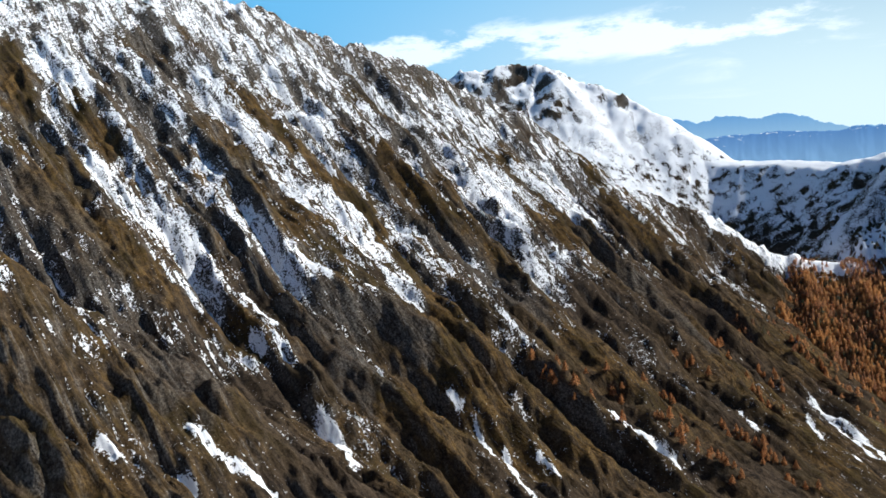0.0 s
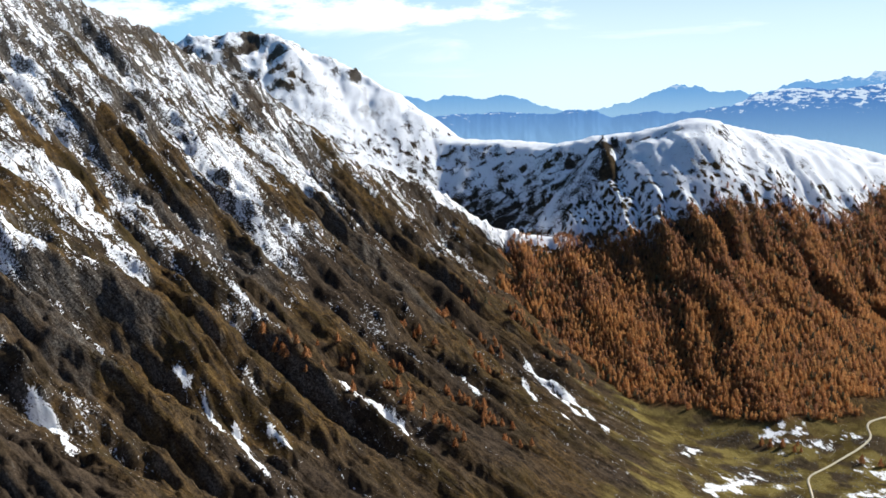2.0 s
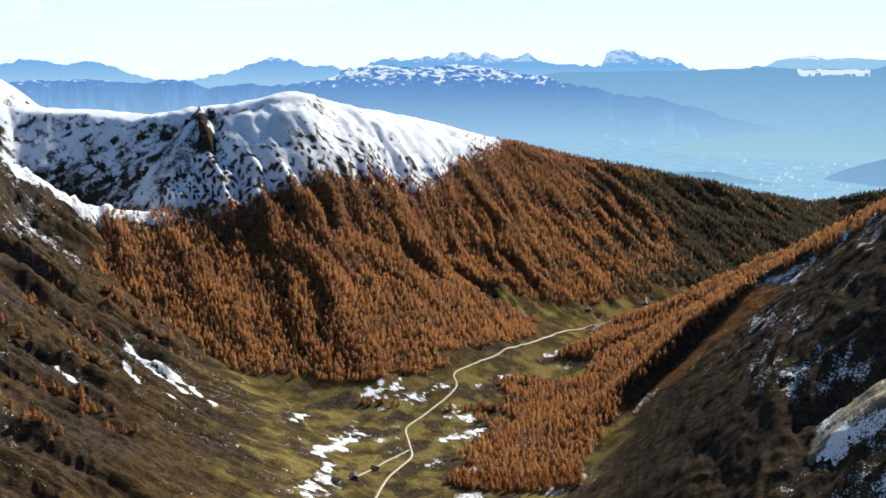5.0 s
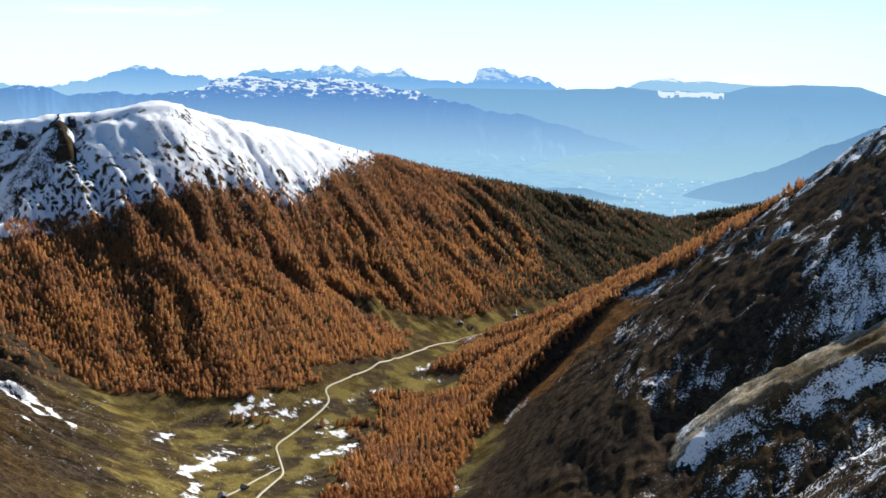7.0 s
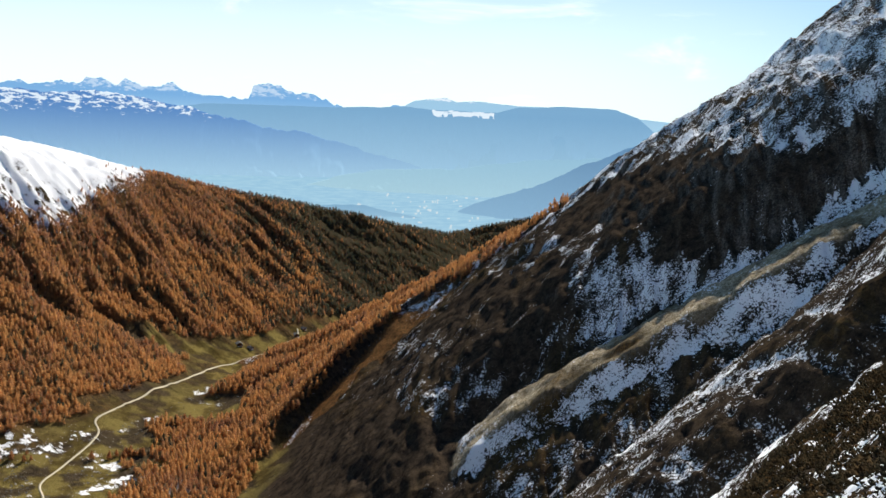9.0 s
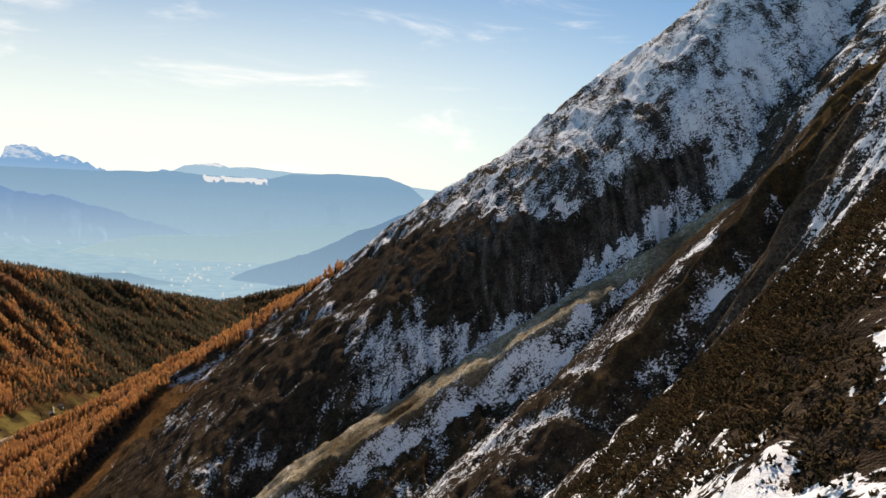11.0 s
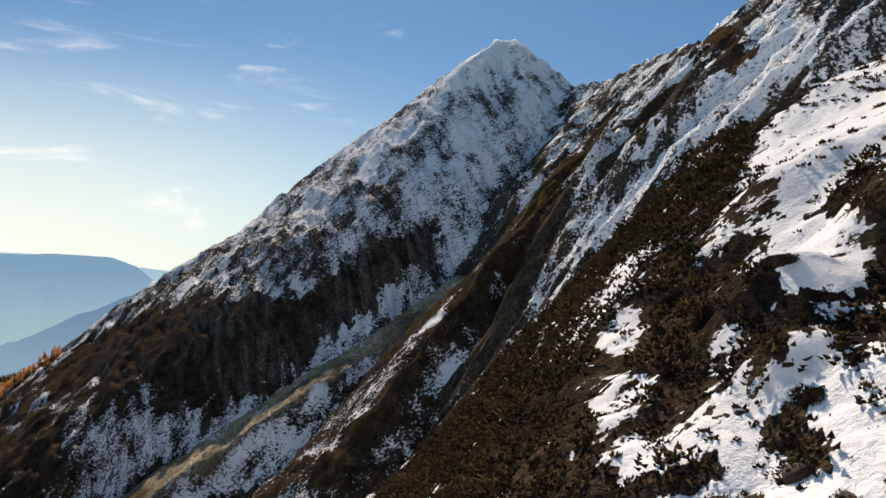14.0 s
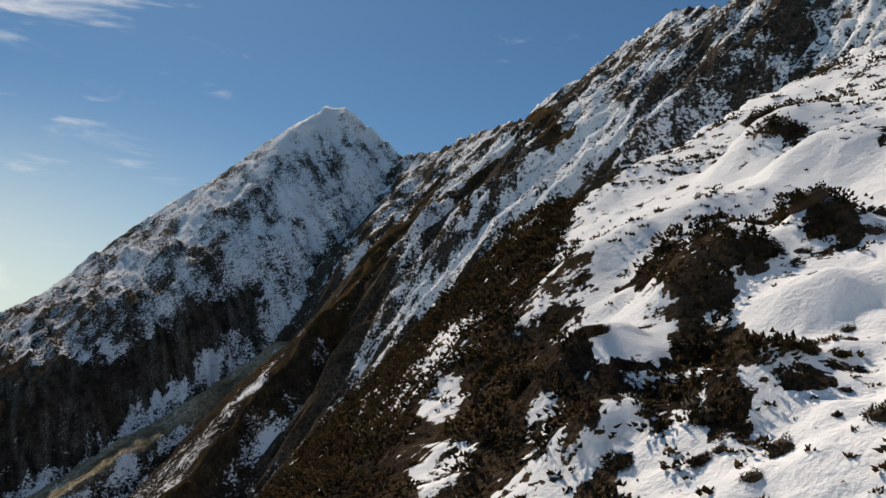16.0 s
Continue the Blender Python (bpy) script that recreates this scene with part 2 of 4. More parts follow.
    bold = np.where(np.isin(rule, [ORDER.index("left"), ORDER.index("back")]), 8.0, 5.5)
    bold = np.where((rule == ORDER.index("back")) & (z > 470), 5.0, bold)
    bold = np.where((rule == ORDER.index("back")) & (z <= 470) | (rule == ORDER.index("forest")), 2.5, bold)
    z = z + np.where(rule == ORDER.index("back"), step(z, 440, 520), 0) * (26 * (0.4 - np.abs(noise2(x / 85, y / 85 + 2))) + 12 * (0.4 - np.abs(noise2(x / 38 + 5, y / 38))))
    z = z + rough * near * (3.0 * fbm(x / 46, y / 46, 2) + bold * (0.72 - crag))
    z = z + rough * np.clip(0.4 - near, 0, 1) * 2.2 * fbm(x / 9, y / 9, 3)
    z = z + rough * np.clip(0.4 - near, 0, 1) * (1.1 * fbm(x / 2.7, y / 2.7, 2) + 0.8 * noise2(x / 6 + 3, y / 6))
    return z, np.where(floor > best, -1, rule), gully, away, streaks, across, down


# ---- where snow, grass, shaded crag and scrub lie: bands from point to point, with a half-width, in metres ----
SNOW_CHUTES = [(-790, 395, -720, 412, 18.0), (-720, 412, -659, 425, 17.1), (-740, 505, -698, 517, 14.9), (-698, 517, -630, 517, 16.1),
               (-809, 320, -764, 336, 11.3), (-764, 336, -725, 354, 8.9), (-920, 327, -873, 342, 14.4), (-883, 463, -813, 482, 17.7),
               (-824, 816, -722, 755, 17.1), (-931, 1030, -791, 956, 20.7), (-956, 879, -865, 869, 14.8), (-899, 560, -840, 574, 15.8)]
GRASS_RIBS = [(-790, 261, -736, 290, 18.6), (-736, 290, -676, 314, 17.5), (-676, 314, -633, 358, 13.4), (-859, 493, -790, 524, 12.9),
              (-790, 524, -733, 553, 12.5), (-733, 553, -638, 544, 13.0), (-638, 544, -550, 506, 12.6), (-815, 643, -728, 659, 15.9),
              (-728, 659, -667, 676, 15.3), (-869, 329, -824, 343, 9.9), (-926, 293, -875, 286, 17.1), (-541, 490, -480, 510, 17.4),
              (-897, 1090, -788, 1085, 13.2)]
# dark rock, and gullies coloured dark for the shade in them
CRAG_SHADE = [(-799, 237, -741, 251, 29.4), (-741, 251, -671, 266, 31.8), (-671, 266, -491, 229, 24.1), (-755, 900, -681, 911, 19.6),
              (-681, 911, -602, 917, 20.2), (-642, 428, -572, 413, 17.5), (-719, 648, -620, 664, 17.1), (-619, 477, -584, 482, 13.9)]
TONGUES = [(-460, 215, -444, 231, 2.7), (-444, 231, -426, 246, 2.7), (-562, 365, -479, 335, 6.8), (-545, 477, -533, 480, 3.9),
           (-494, 618, -448, 642, 6.0), (-500, 491, -452, 473, 3.7), (-483, 511, -468, 515, 4.2), (-458, 168, -449, 172, 4.7),
           (-441, 200, -431, 204, 2.6), (-664, 369, -632, 379, 4.6), (-689, 429, -650, 446, 3.4), (-633, 358, -623, 361, 6.1),
           (-650, 467, -626, 473, 4.4), (-539, 1056, -392, 963, 6.9), (-480, 926, -408, 888, 5.0), (-545, 477, -534, 476, 3.9),
           (-523, 482, -500, 479, 3.0), (-685, 435, -650, 445, 3.9), (-496, 820, -477, 817, 4.0)]
LONG_TONGUES = [(-494, 618, -485, 622, 6.2), (-485, 622, -488, 644, 6.2), (-488, 644, -478, 648, 6.0), (-478, 648, -469, 653, 6.3),
                (-469, 653, -448, 642, 5.9), (-460, 215, -450, 220, 2.7), (-450, 220, -443, 226, 2.7), (-443, 226, -438, 233, 2.7),
                (-438, 233, -430, 238, 2.7), (-430, 238, -426, 246, 2.7), (-562, 365, -548, 369, 6.4), (-548, 369, -479, 335, 6.1),
                (-539, 1056, -511, 1045, 7.2), (-511, 1045, -485, 1036, 6.9), (-485, 1036, -462, 1032, 6.9), (-462, 1032, -429, 1005, 6.7),
                (-429, 1005, -392, 963, 6.3)]
SNOW_PATCHES = [(-267, 967, -248, 1041, 15.0), (-253, 833, -244, 882, 11.9), (-256, 1153, -229, 1171, 11.5), (-209, 1148, -196, 1160, 9.2),
                (-139, 1124, -117, 1120, 10.2), (-140, 1053, -83, 1093, 10.4), (-172, 1196, -161, 1200, 8.0), (-323, 1041, -324, 1070, 6.7),
                (-247, 907, -250, 929, 6.3)]
BELT = [(405, 1063, 396, 834, 33.6), (396, 834, 433, 726, 32.9), (433, 726, 477, 706, 26.6), (478, 708, 528, 675, 20.8),
        (528, 675, 589, 658, 13.6), (434, 1048, 418, 804, 37.7), (418, 804, 468, 702, 31.1), (281, 1108, 305, 864, 33.0),
        (75, 1080, 134, 854, 46.3), (134, 854, 199, 759, 29.3), (267, 829, 296, 820, 21.1)]
FACE_SNOW = [(544, 646, 496, 663, 12.1), (496, 663, 428, 705, 16.9), (428, 705, 377, 735, 20.9), (377, 735, 334, 765, 21.1),
             (351, 976, 333, 800, 17.9), (169, 868, 243, 817, 23.4), (362, 979, 334, 807, 16.9), (334, 807, 382, 722, 17.7),
             (215, 1163, 234, 1022, 12.2)]
UPPER_SNOW = [(391, 218, 386, 250, 7.6), (386, 250, 383, 280, 11.9), (383, 280, 372, 278, 10.8), (385, 306, 384, 327, 12.7),
              (384, 327, 367, 318, 9.6), (640, 459, 542, 358, 18.4), (412, 254, 423, 246, 11.7), (466, 255, 407, 213, 16.4),
              (403, 282, 404, 300, 8.4), (427, 207, 346, 158, 10.4), (468, 373, 485, 360, 6.5)]
UPPER_BROWN = [(693, 528, 539, 461, 11.9), (539, 461, 421, 404, 14.2), (421, 404, 367, 403, 12.5), (367, 403, 323, 402, 10.3),
               (323, 402, 297, 402, 9.1), (622, 382, 436, 251, 7.0), (508, 351, 406, 288, 5.8)]
NEAR_SCRUB = [(54.6, 25.1, 47.0, 16.0, 1.5), (62.0, 17.9, 50.4, 12.5, 1.5), (62.2, 23.5, 60.6, 20.4, 1.0), (43.8, 16.8, 34.4, 11.3, 1.7),
              (37.4, 15.3, 31.3, 10.6, 1.3), (37.0, 20.1, 30.6, 14.7, 1.5), (49.0, 32.2, 35.3, 20.4, 2.4), (34.4, 10.2, 33.3, 8.8, 0.8),
              (115.5, 64.8, 78.2, 47.3, 2.9), (78.2, 47.3, 49.2, 34.0, 2.6), (37.6, 30.1, 72.6, 68.8, 2.6), (89.2, 28.8, 87.3, 25.6, 1.3),
              (341, 161, 366, 143, 4.2), (78.1, 53.1, 74.7, 46.4, 1.8), (367, 317, 373, 298, 11.5), (31.5, 18.2, 31.9, 16.1, 0.8),
              (106.9, 88.3, 91.8, 85.0, 3.0), (92, 85, 114, 124, 6.4)]
NEAR_SNOW = [(37.6, 19.0, 41.0, 18.8, 0.9), (28.2, 9.7, 30.9, 8.5, 1.0), (30.9, 8.5, 34.4, 7.1, 1.0), (73.3, 55.5, 58.8, 40.6, 1.0),
             (55.0, 43.5, 49.5, 35.6, 1.1), (40.3, 31.7, 34.5, 24.5, 1.2), (33.1, 15.5, 29.6, 13.0, 0.7), (103.1, 50.1, 87.0, 31.6, 2.6),
             (83.1, 30.1, 67.6, 15.7, 2.6), (78.4, 36.3, 50.9, 25.2, 1.5), (46.4, 10.8, 39.1, 8.3, 1.8), (30.7, 19.4, 32.1, 18.0, 0.4),
             (41.9, 12.5, 40.8, 9.9, 0.8)]

KNOLL_SCRUB = [(130.9, 152.4, 33.9, 29.1, 3.2), (27.2, 24.9, 26.4, 20.0, 0.9), (26.1, 18.4, 27.5, 16.5, 0.7),
               (37.1, 22.5, 32.6, 20.9, 1.7), (35.3, 18.9, 28.0, 13.2, 1.1), (74.0, 51.2, 57.9, 35.4, 1.7), (87.1, 56.9, 93.1, 54.5, 1.9),
               (51.8, 29.7, 47.9, 31.8, 1.7), (53.2, 23.8, 45.1, 18.3, 0.8), (36.1, 16.2, 30.3, 12.3, 0.7),
               (141.5, 151.0, 26.0, 20.9, 2.2), (37.2, 23.1, 34.5, 19.5, 1.5), (73.9, 49.6, 73.9, 42.4, 2.1)]
KNOLL_SNOW = [(31.5, 17.6, 26.8, 19.6, 0.3), (28.4, 15.9, 25.4, 11.3, 0.7), (39.0, 30.2, 28.3, 20.2, 0.7), (54.9, 37.9, 40.8, 31.2, 1.0),
              (33.4, 16.7, 30.1, 13.5, 0.4), (56.7, 38.8, 42.8, 31.1, 0.8), (42.8, 31.1, 37.4, 29.7, 0.9), (34.3, 24.8, 28.0, 19.9, 0.5),
              (29.7, 17.8, 26.9, 19.5, 0.3)]


def bands(lines, px, py, ragged=0.6):
    """0..1: how deep a place lies in any of the bands, with a ragged edge."""
    total = np.zeros(px.shape, np.float32)
    for ax, ay, bx, by, width in lines:
        ex, ey = bx - ax, by - ay
        nigh = np.nonzero(np.hypot(px - (ax + bx) / 2, py - (ay + by) / 2) < math.hypot(ex, ey) / 2 + 2.5 * width)[0]
        qx, qy = px[nigh], py[nigh]
        t = np.clip(((qx - ax) * ex + (qy - ay) * ey) / (ex * ex + ey * ey + 1e-6), 0, 1)
        far = np.hypot(qx - ax - t * ex, qy - ay - t * ey) / width + ragged * fbm(qx / (0.9 * width), qy / (0.9 * width), 4, 0.6)
        total[nigh] = np.maximum(total[nigh], step(far, 1.15, 0.65))
    return total


def tree_line(px):
    return np.interp(px, [-640, -593, -519, -471, -427, -338, -277, -230, -159, -80], [200, 208, 228, 258, 266, 250, 228, 262, 285, 400])


def ground_z(x, y):
    return relief(np.array([x]), np.array([y]))[0][0]


# ---- materials ----
def material(name):
    m = bpy.data.materials.new(name)
    m.use_nodes = True
    return m, *nodes_of(m)


def finish(m, tree, add, colour, rough=0.9, bump=None, strength=0.4, distance=0.5):
    ins = {"Base Color": colour, "Roughness": rough, "Specular IOR Level": 0.12}
    if bump is not None:
        ins["Normal"] = add("ShaderNodeBump", {"Height": bump, "Strength": strength, "Distance": distance}).outputs[0]
    shader = add("ShaderNodeBsdfPrincipled", ins)
    tree.links.new(shader.outputs[0], add("ShaderNodeOutputMaterial").inputs[0])
    return m


def ground_material():
    m, tree, add = material("mountain_ground")
    at = lambda n: add("ShaderNodeAttribute", attribute_name=n).outputs["Fac"]
    where = add("ShaderNodeNewGeometry").outputs["Position"]
    noise = lambda s, d, r=0.6: add("ShaderNodeTexNoise", {"Vector": where, "Scale": s, "Detail": d, "Roughness": r}).outputs[0]
    mix = lambda f, a, b: add("ShaderNodeMix", {0: f, 6: a, 7: b}, data_type="RGBA").outputs[2]
    calc = lambda op, a, b: add("ShaderNodeMath", {0: a, 1: b}, operation=op).outputs[0]
    ramp = lambda v, a, b: add("ShaderNodeMapRange", {"Value": v, "From Min": a, "From Max": b}, interpolation_type="SMOOTHSTEP").outputs[0]
    coarse, fine, grit, tiny = noise(0.02, 4), noise(0.12, 7, 0.72), noise(0.6, 5, 0.7), noise(3.5, 4, 0.7)
    middling = noise(0.27, 5, 0.78)
    grass = mix(ramp(fine, 0.35, 0.65), (0.060, 0.037, 0.016, 1), (0.150, 0.092, 0.034, 1))
    grass = mix(ramp(coarse, 0.42, 0.62), grass, (0.062, 0.044, 0.018, 1))
    dark = mix(ramp(fine, 0.35, 0.62), (0.027, 0.021, 0.017, 1), (0.072, 0.052, 0.035, 1))
    rock = mix(ramp(grit, 0.3, 0.7), (0.056, 0.050, 0.046, 1), (0.19, 0.170, 0.145, 1))
    meadow = mix(ramp(noise(0.035, 5), 0.38, 0.6), (0.088, 0.064, 0.021, 1), (0.21, 0.162, 0.052, 1))
    # dark tone: heath, and shade painted into gullies and crags
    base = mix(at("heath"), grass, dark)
    base = mix(at("rock"), base, rock)
    fall_line = add("ShaderNodeCombineXYZ", {0: calc("MULTIPLY", at("across"), 0.30), 1: calc("MULTIPLY", at("down"), 0.045)}).outputs[0]
    flow = add("ShaderNodeTexNoise", {"Vector": fall_line, "Scale": 1.0, "Detail": 5.0, "Roughness": 0.7}).outputs[0]
    base = mix(ramp(calc("ADD", calc("MULTIPLY", flow, 0.6), calc("MULTIPLY", middling, 0.4)), 0.44, 0.60), base, dark)
    debris = mix(ramp(middling, 0.38, 0.62), (0.24, 0.185, 0.11, 1), (0.56, 0.47, 0.34, 1))
    needles = mix(ramp(middling, 0.35, 0.65), (0.085, 0.048, 0.022, 1), (0.235, 0.115, 0.042, 1))
    base = mix(at("litter"), base, needles)
    base = mix(at("meadow"), base, meadow)
    base = mix(at("scree"), base, debris)
    grain = calc("ADD", calc("ADD", calc("MULTIPLY", calc("ADD", 0.5, calc("MULTIPLY", calc("SUBTRACT", flow, 0.5), at("ribbed"))), 0.22), calc("MULTIPLY", fine, 0.14)),
                 calc("ADD", calc("MULTIPLY", middling, 0.22), calc("ADD", calc("MULTIPLY", grit, 0.36), calc("MULTIPLY", tiny, 0.06))))
    cover = ramp(calc("ADD", at("snow"), calc("MULTIPLY", calc("SUBTRACT", grain, 0.5), 8.5)), 0.44, 0.58)
    speckle = add("ShaderNodeMapRange", {"Value": calc("ADD", calc("MULTIPLY", grit, 0.6), calc("MULTIPLY", tiny, 0.4)), "From Min": 0.36, "From Max": 0.64, "To Min": 0.45, "To Max": 1.55}).outputs[0]
    base = add("ShaderNodeVectorMath", {0: base, 1: add("ShaderNodeCombineXYZ", {0: speckle, 1: speckle, 2: speckle}).outputs[0]}, operation="MULTIPLY").outputs[0]
    colour = mix(cover, base, (0.90, 0.90, 0.91, 1))
    rib_line = add("ShaderNodeCombineXYZ", {0: calc("MULTIPLY", at("across"), 0.11), 1: calc("MULTIPLY", at("down"), 0.013)}).outputs[0]
    ribbed = add("ShaderNodeTexNoise", {"Vector": rib_line, "Scale": 1.0, "Detail": 4.0, "Roughness": 0.55, "Distortion": 0.4}).outputs[0]
    bump = calc("ADD", calc("MULTIPLY", calc("ADD", calc("MULTIPLY", ribbed, 3.5), calc("MULTIPLY", flow, 1.2)), at("ribbed")), calc("ADD", calc("MULTIPLY", tiny, 0.1), calc("ADD", calc("MULTIPLY", grit, 1.1), calc("ADD", fine, middling))))
    relief_ = add("ShaderNodeBump", {"Height": bump, "Strength": calc("SUBTRACT", 0.75, calc("MULTIPLY", cover, 0.5)), "Distance": 1.7}).outputs[0]
    earth = add("ShaderNodeBsdfDiffuse", {"Color": colour, "Roughness": 0.3, "Normal": relief_})
    tree.links.new(earth.outputs[0], add("ShaderNodeOutputMaterial").inputs[0])
    return m


GROUND = ground_material()

# ---- the ground: one sheet round the viewpoint, finer where it is seen ----
azs = np.radians(np.concatenate([np.arange(-80, -21, 0.118), np.arange(-21, 24, 0.19), np.arange(24, 84, 0.125), np.arange(84, 278, 2.0)])).astype(np.float32)
rs = np.concatenate([np.geomspace(0.02, 18, 20)[:-1], np.geomspace(18, 64, 140)[:-1], np.geomspace(64, 380, 140)[:-1], np.geomspace(380, 2100, 430)[:-1],
                     np.geomspace(2100, 2680, 60)[:-1], np.geomspace(2680, 4700, 40)]).astype(np.float32)
AZ, RR = np.meshgrid(azs, rs, indexing="ij")
X, Y = RR * np.sin(AZ), RR * np.cos(AZ)
X[:, 0], Y[:, 0] = 0.012, 0.007  # the innermost ring closes in one point
Z, RULE, GULLY, AWAY, STREAKS, ACROSS, DOWN = relief(X.ravel(), Y.ravel())
na, nr = X.shape
verts = np.column_stack([X.ravel(), Y.ravel(), Z]).astype(np.float32)
i, j = np.meshgrid(np.arange(na), np.arange(nr - 1), indexing="ij")
i2 = (i + 1) % na
quads = np.stack([i * nr + j, i * nr + j + 1, i2 * nr + j + 1, i2 * nr + j], -1).reshape(-1, 4)[:, ::-1]


def sheet(name, verts, faces, mat, smooth=True):
    me = bpy.data.meshes.new(name)
    n, k = faces.shape
    me.vertices.add(len(verts))
    me.vertices.foreach_set("co", verts.astype(np.float32).ravel())
    me.loops.add(n * k)
    me.loops.foreach_set("vertex_index", faces.astype(np.int32).ravel())
    me.polygons.add(n)
    me.polygons.foreach_set("loop_start", np.arange(0, n * k, k, dtype=np.int32))
    me.polygons.foreach_set("use_smooth", np.full(n, smooth))
    me.update()
    me.materials.append(mat)
    return new(name, me)


ground = sheet("ground", verts, quads, GROUND)
tagged(ground, "steep alpine slopes of brown autumn grass, rock and early snow", "ground", kind="structure")

# facing of the slopes: snow melts on sunny ones, is thinned on shady crags and hummocks
ZG = Z.reshape(na, nr)
dzr = np.gradient(ZG, axis=1) / np.gradient(RR, axis=1)
dza = np.gradient(ZG, axis=0) / (np.gradient(AZ, axis=0) * RR)
gx = dzr * np.sin(AZ) + dza * np.cos(AZ)
gy = dzr * np.cos(AZ) - dza * np.sin(AZ)
ln = np.sqrt(1 + gx * gx + gy * gy)
FACING = ((-gx * SUN.x - gy * SUN.y + SUN.z) / ln).ravel()
STEEP = np.hypot(gx, gy).ravel()
x, y = X.ravel(), Y.ravel()
patchy = fbm(x / 60, y / 60, 3)
large = fbm(x / 260 + 9, y / 260, 2)
is_in = lambda *names: np.isin(RULE, [ORDER.index(n) for n in names])
ripple = fbm(x / 22, y / 22, 3)
snow = 0.30 + (Z - 315) / 420 + 0.30 * patchy + 1.25 * (GULLY - 0.42) + 0.25 * ripple
crags = fbm(x / 14 + 4, y / 14, 3)
chutes, ribs, crag_shade = bands(SNOW_CHUTES, x, y), bands(GRASS_RIBS, x, y), bands(CRAG_SHADE, x, y, 0.9)
belts, face_snow = bands(BELT, x, y, 0.8), bands(FACE_SNOW, x, y, 0.9)
upper_snow, upper_brown = bands(UPPER_SNOW, x, y), bands(UPPER_BROWN, x, y, 0.8)
near_scrub, near_snow = bands(NEAR_SCRUB + KNOLL_SCRUB, x, y, 0.8), bands(NEAR_SNOW + KNOLL_SNOW, x, y)
stripe = noise2(ACROSS / 58 + 2.4, DOWN / 900) + 0.35 * noise2(ACROSS / 23, DOWN / 420)
snow = np.where(is_in("left", "left_rib"), -0.20 + 0.85 * step(Z + 65 * patchy + 60 * large + 40 * (GULLY - 0.4) + 0.35 * np.clip(y - 900, 0, 500), 225, 390) + 0.22 * patchy + 0.15 * ripple + 0.5 * (STREAKS - 0.5)
                - 0.65 * step(FACING + 0.12 * ripple, 0.66, 0.86) * step(Z, 640, 520) - 0.52 * step(stripe, 0.14, 0.36) * step(Z, 600, 470) - 0.42 * step(crags, 0.02, 0.4) * step(Z, 360, 470)
                - 0.3 * is_in("left_rib") - 0.4 * step(STEEP, 1.3, 1.9) + 0.6 * chutes - 0.75 * ribs - 0.3 * crag_shade, snow)
snow = np.where(is_in("back"), 0.92 + (Z - 250) / 1600 + 0.3 * patchy + 0.4 * (GULLY - 0.45) + 0.2 * ripple - 0.6 * step(STEEP, 0.85, 1.3)
                - 0.85 * step(fbm(x / 60 + 2, y / 60, 4), 0.0, 0.4) * (0.45 + 0.55 * step(Z, 440, 540)) - 0.55 * step(crags, 0.0, 0.35) * step(x, -1500, -1560) - 0.6 * step(Z, 275, 225) - 0.85 * step(fbm(x / 30 + 4, y / 15, 5, 0.65) + 0.4 * patchy, 0.05, 0.5) * step(Z, 420, 360), snow)
snow = np.where(is_in("back") & (AWAY < 55 + 25 * ripple) & (Z < 480), 1.25, snow)
snow = np.where(is_in("peak_rib"), 0.85 + 0.3 * patchy + 0.3 * ripple - 1.0 * step(fbm(x / 48, y / 30, 5, 0.6), 0.0, 0.3) * step(FACING, 0.42, 0.25) * step(Z, 430, 490), snow)
snow = np.where(is_in("prow"), 0.55 + 0.4 * patchy + 0.6 * ripple - 0.55 * step(AWAY + 18 * ripple, 34, 8), snow)
snow = np.where(is_in("forest", "bench"), np.minimum(0.72 + (Z - tree_line(x)) / 40, 1.05) + 0.35 * patchy + 0.25 * ripple + 0.5 * (GULLY - 0.4)
                - 1.4 * step(fbm(x / 9 + 3, y / 9, 4, 0.6), 0.08, 0.42) * step(Z + 0.25 * (x + 553), tree_line(x) + 150, tree_line(x) + 40), snow)
snow = np.where(is_in("left", "bench") & (AWAY < 26 + 10 * ripple) & (y > 1340), 1.1, snow)
# a belt of dark heath across the peak's face, snow over it and in the couloir under it
snow = np.where(is_in("right"), 0.42 + 0.3 * patchy + 0.4 * ripple + 0.5 * (STREAKS - 0.5) - 1.0 * belts + 0.22 * face_snow + 0.18 * step(Z, 430, 560) - (0.3 - 0.18 * step(Z, 430, 520)) * step(crags, 0.1, 0.5)
                + 0.35 * step(AWAY, 14, 5) * step(Z, 180, 240) * step(x, 400, 340) + 0.6 * np.exp(-((x - 828) ** 2 + (y - 790) ** 2) / 55 ** 2)
                - step(x, 400, 330) * 0.42 - 0.4 * step(Z, 170, 90), snow)
stony = is_in("middle") * step(AWAY + 6 * ripple, 54, 42)
snow = np.where(is_in("middle"), 0.68 + 0.4 * patchy + 0.45 * ripple - 0.72 * stony - 0.4 * step(crags, 0.15, 0.5), snow)
snow = np.where(is_in("upper"), 0.47 + 0.35 * patchy + 0.7 * ripple + 0.6 * (GULLY - 0.4) - 0.35 * step(STEEP, 1.25, 1.8) - 0.5 * step(crags, 0.1, 0.45) + 0.15 * (STREAKS - 0.5) + 0.7 * upper_snow - 0.9 * upper_brown - 0.45 * step(AWAY, 120, 190), snow)
snow = np.where(is_in("brown"), 0.12 + 0.4 * (STREAKS - 0.5) + 0.45 * patchy + 0.45 * ripple + 0.6 * (GULLY - 0.4) - 0.5 * upper_brown + 0.7 * upper_snow, snow)
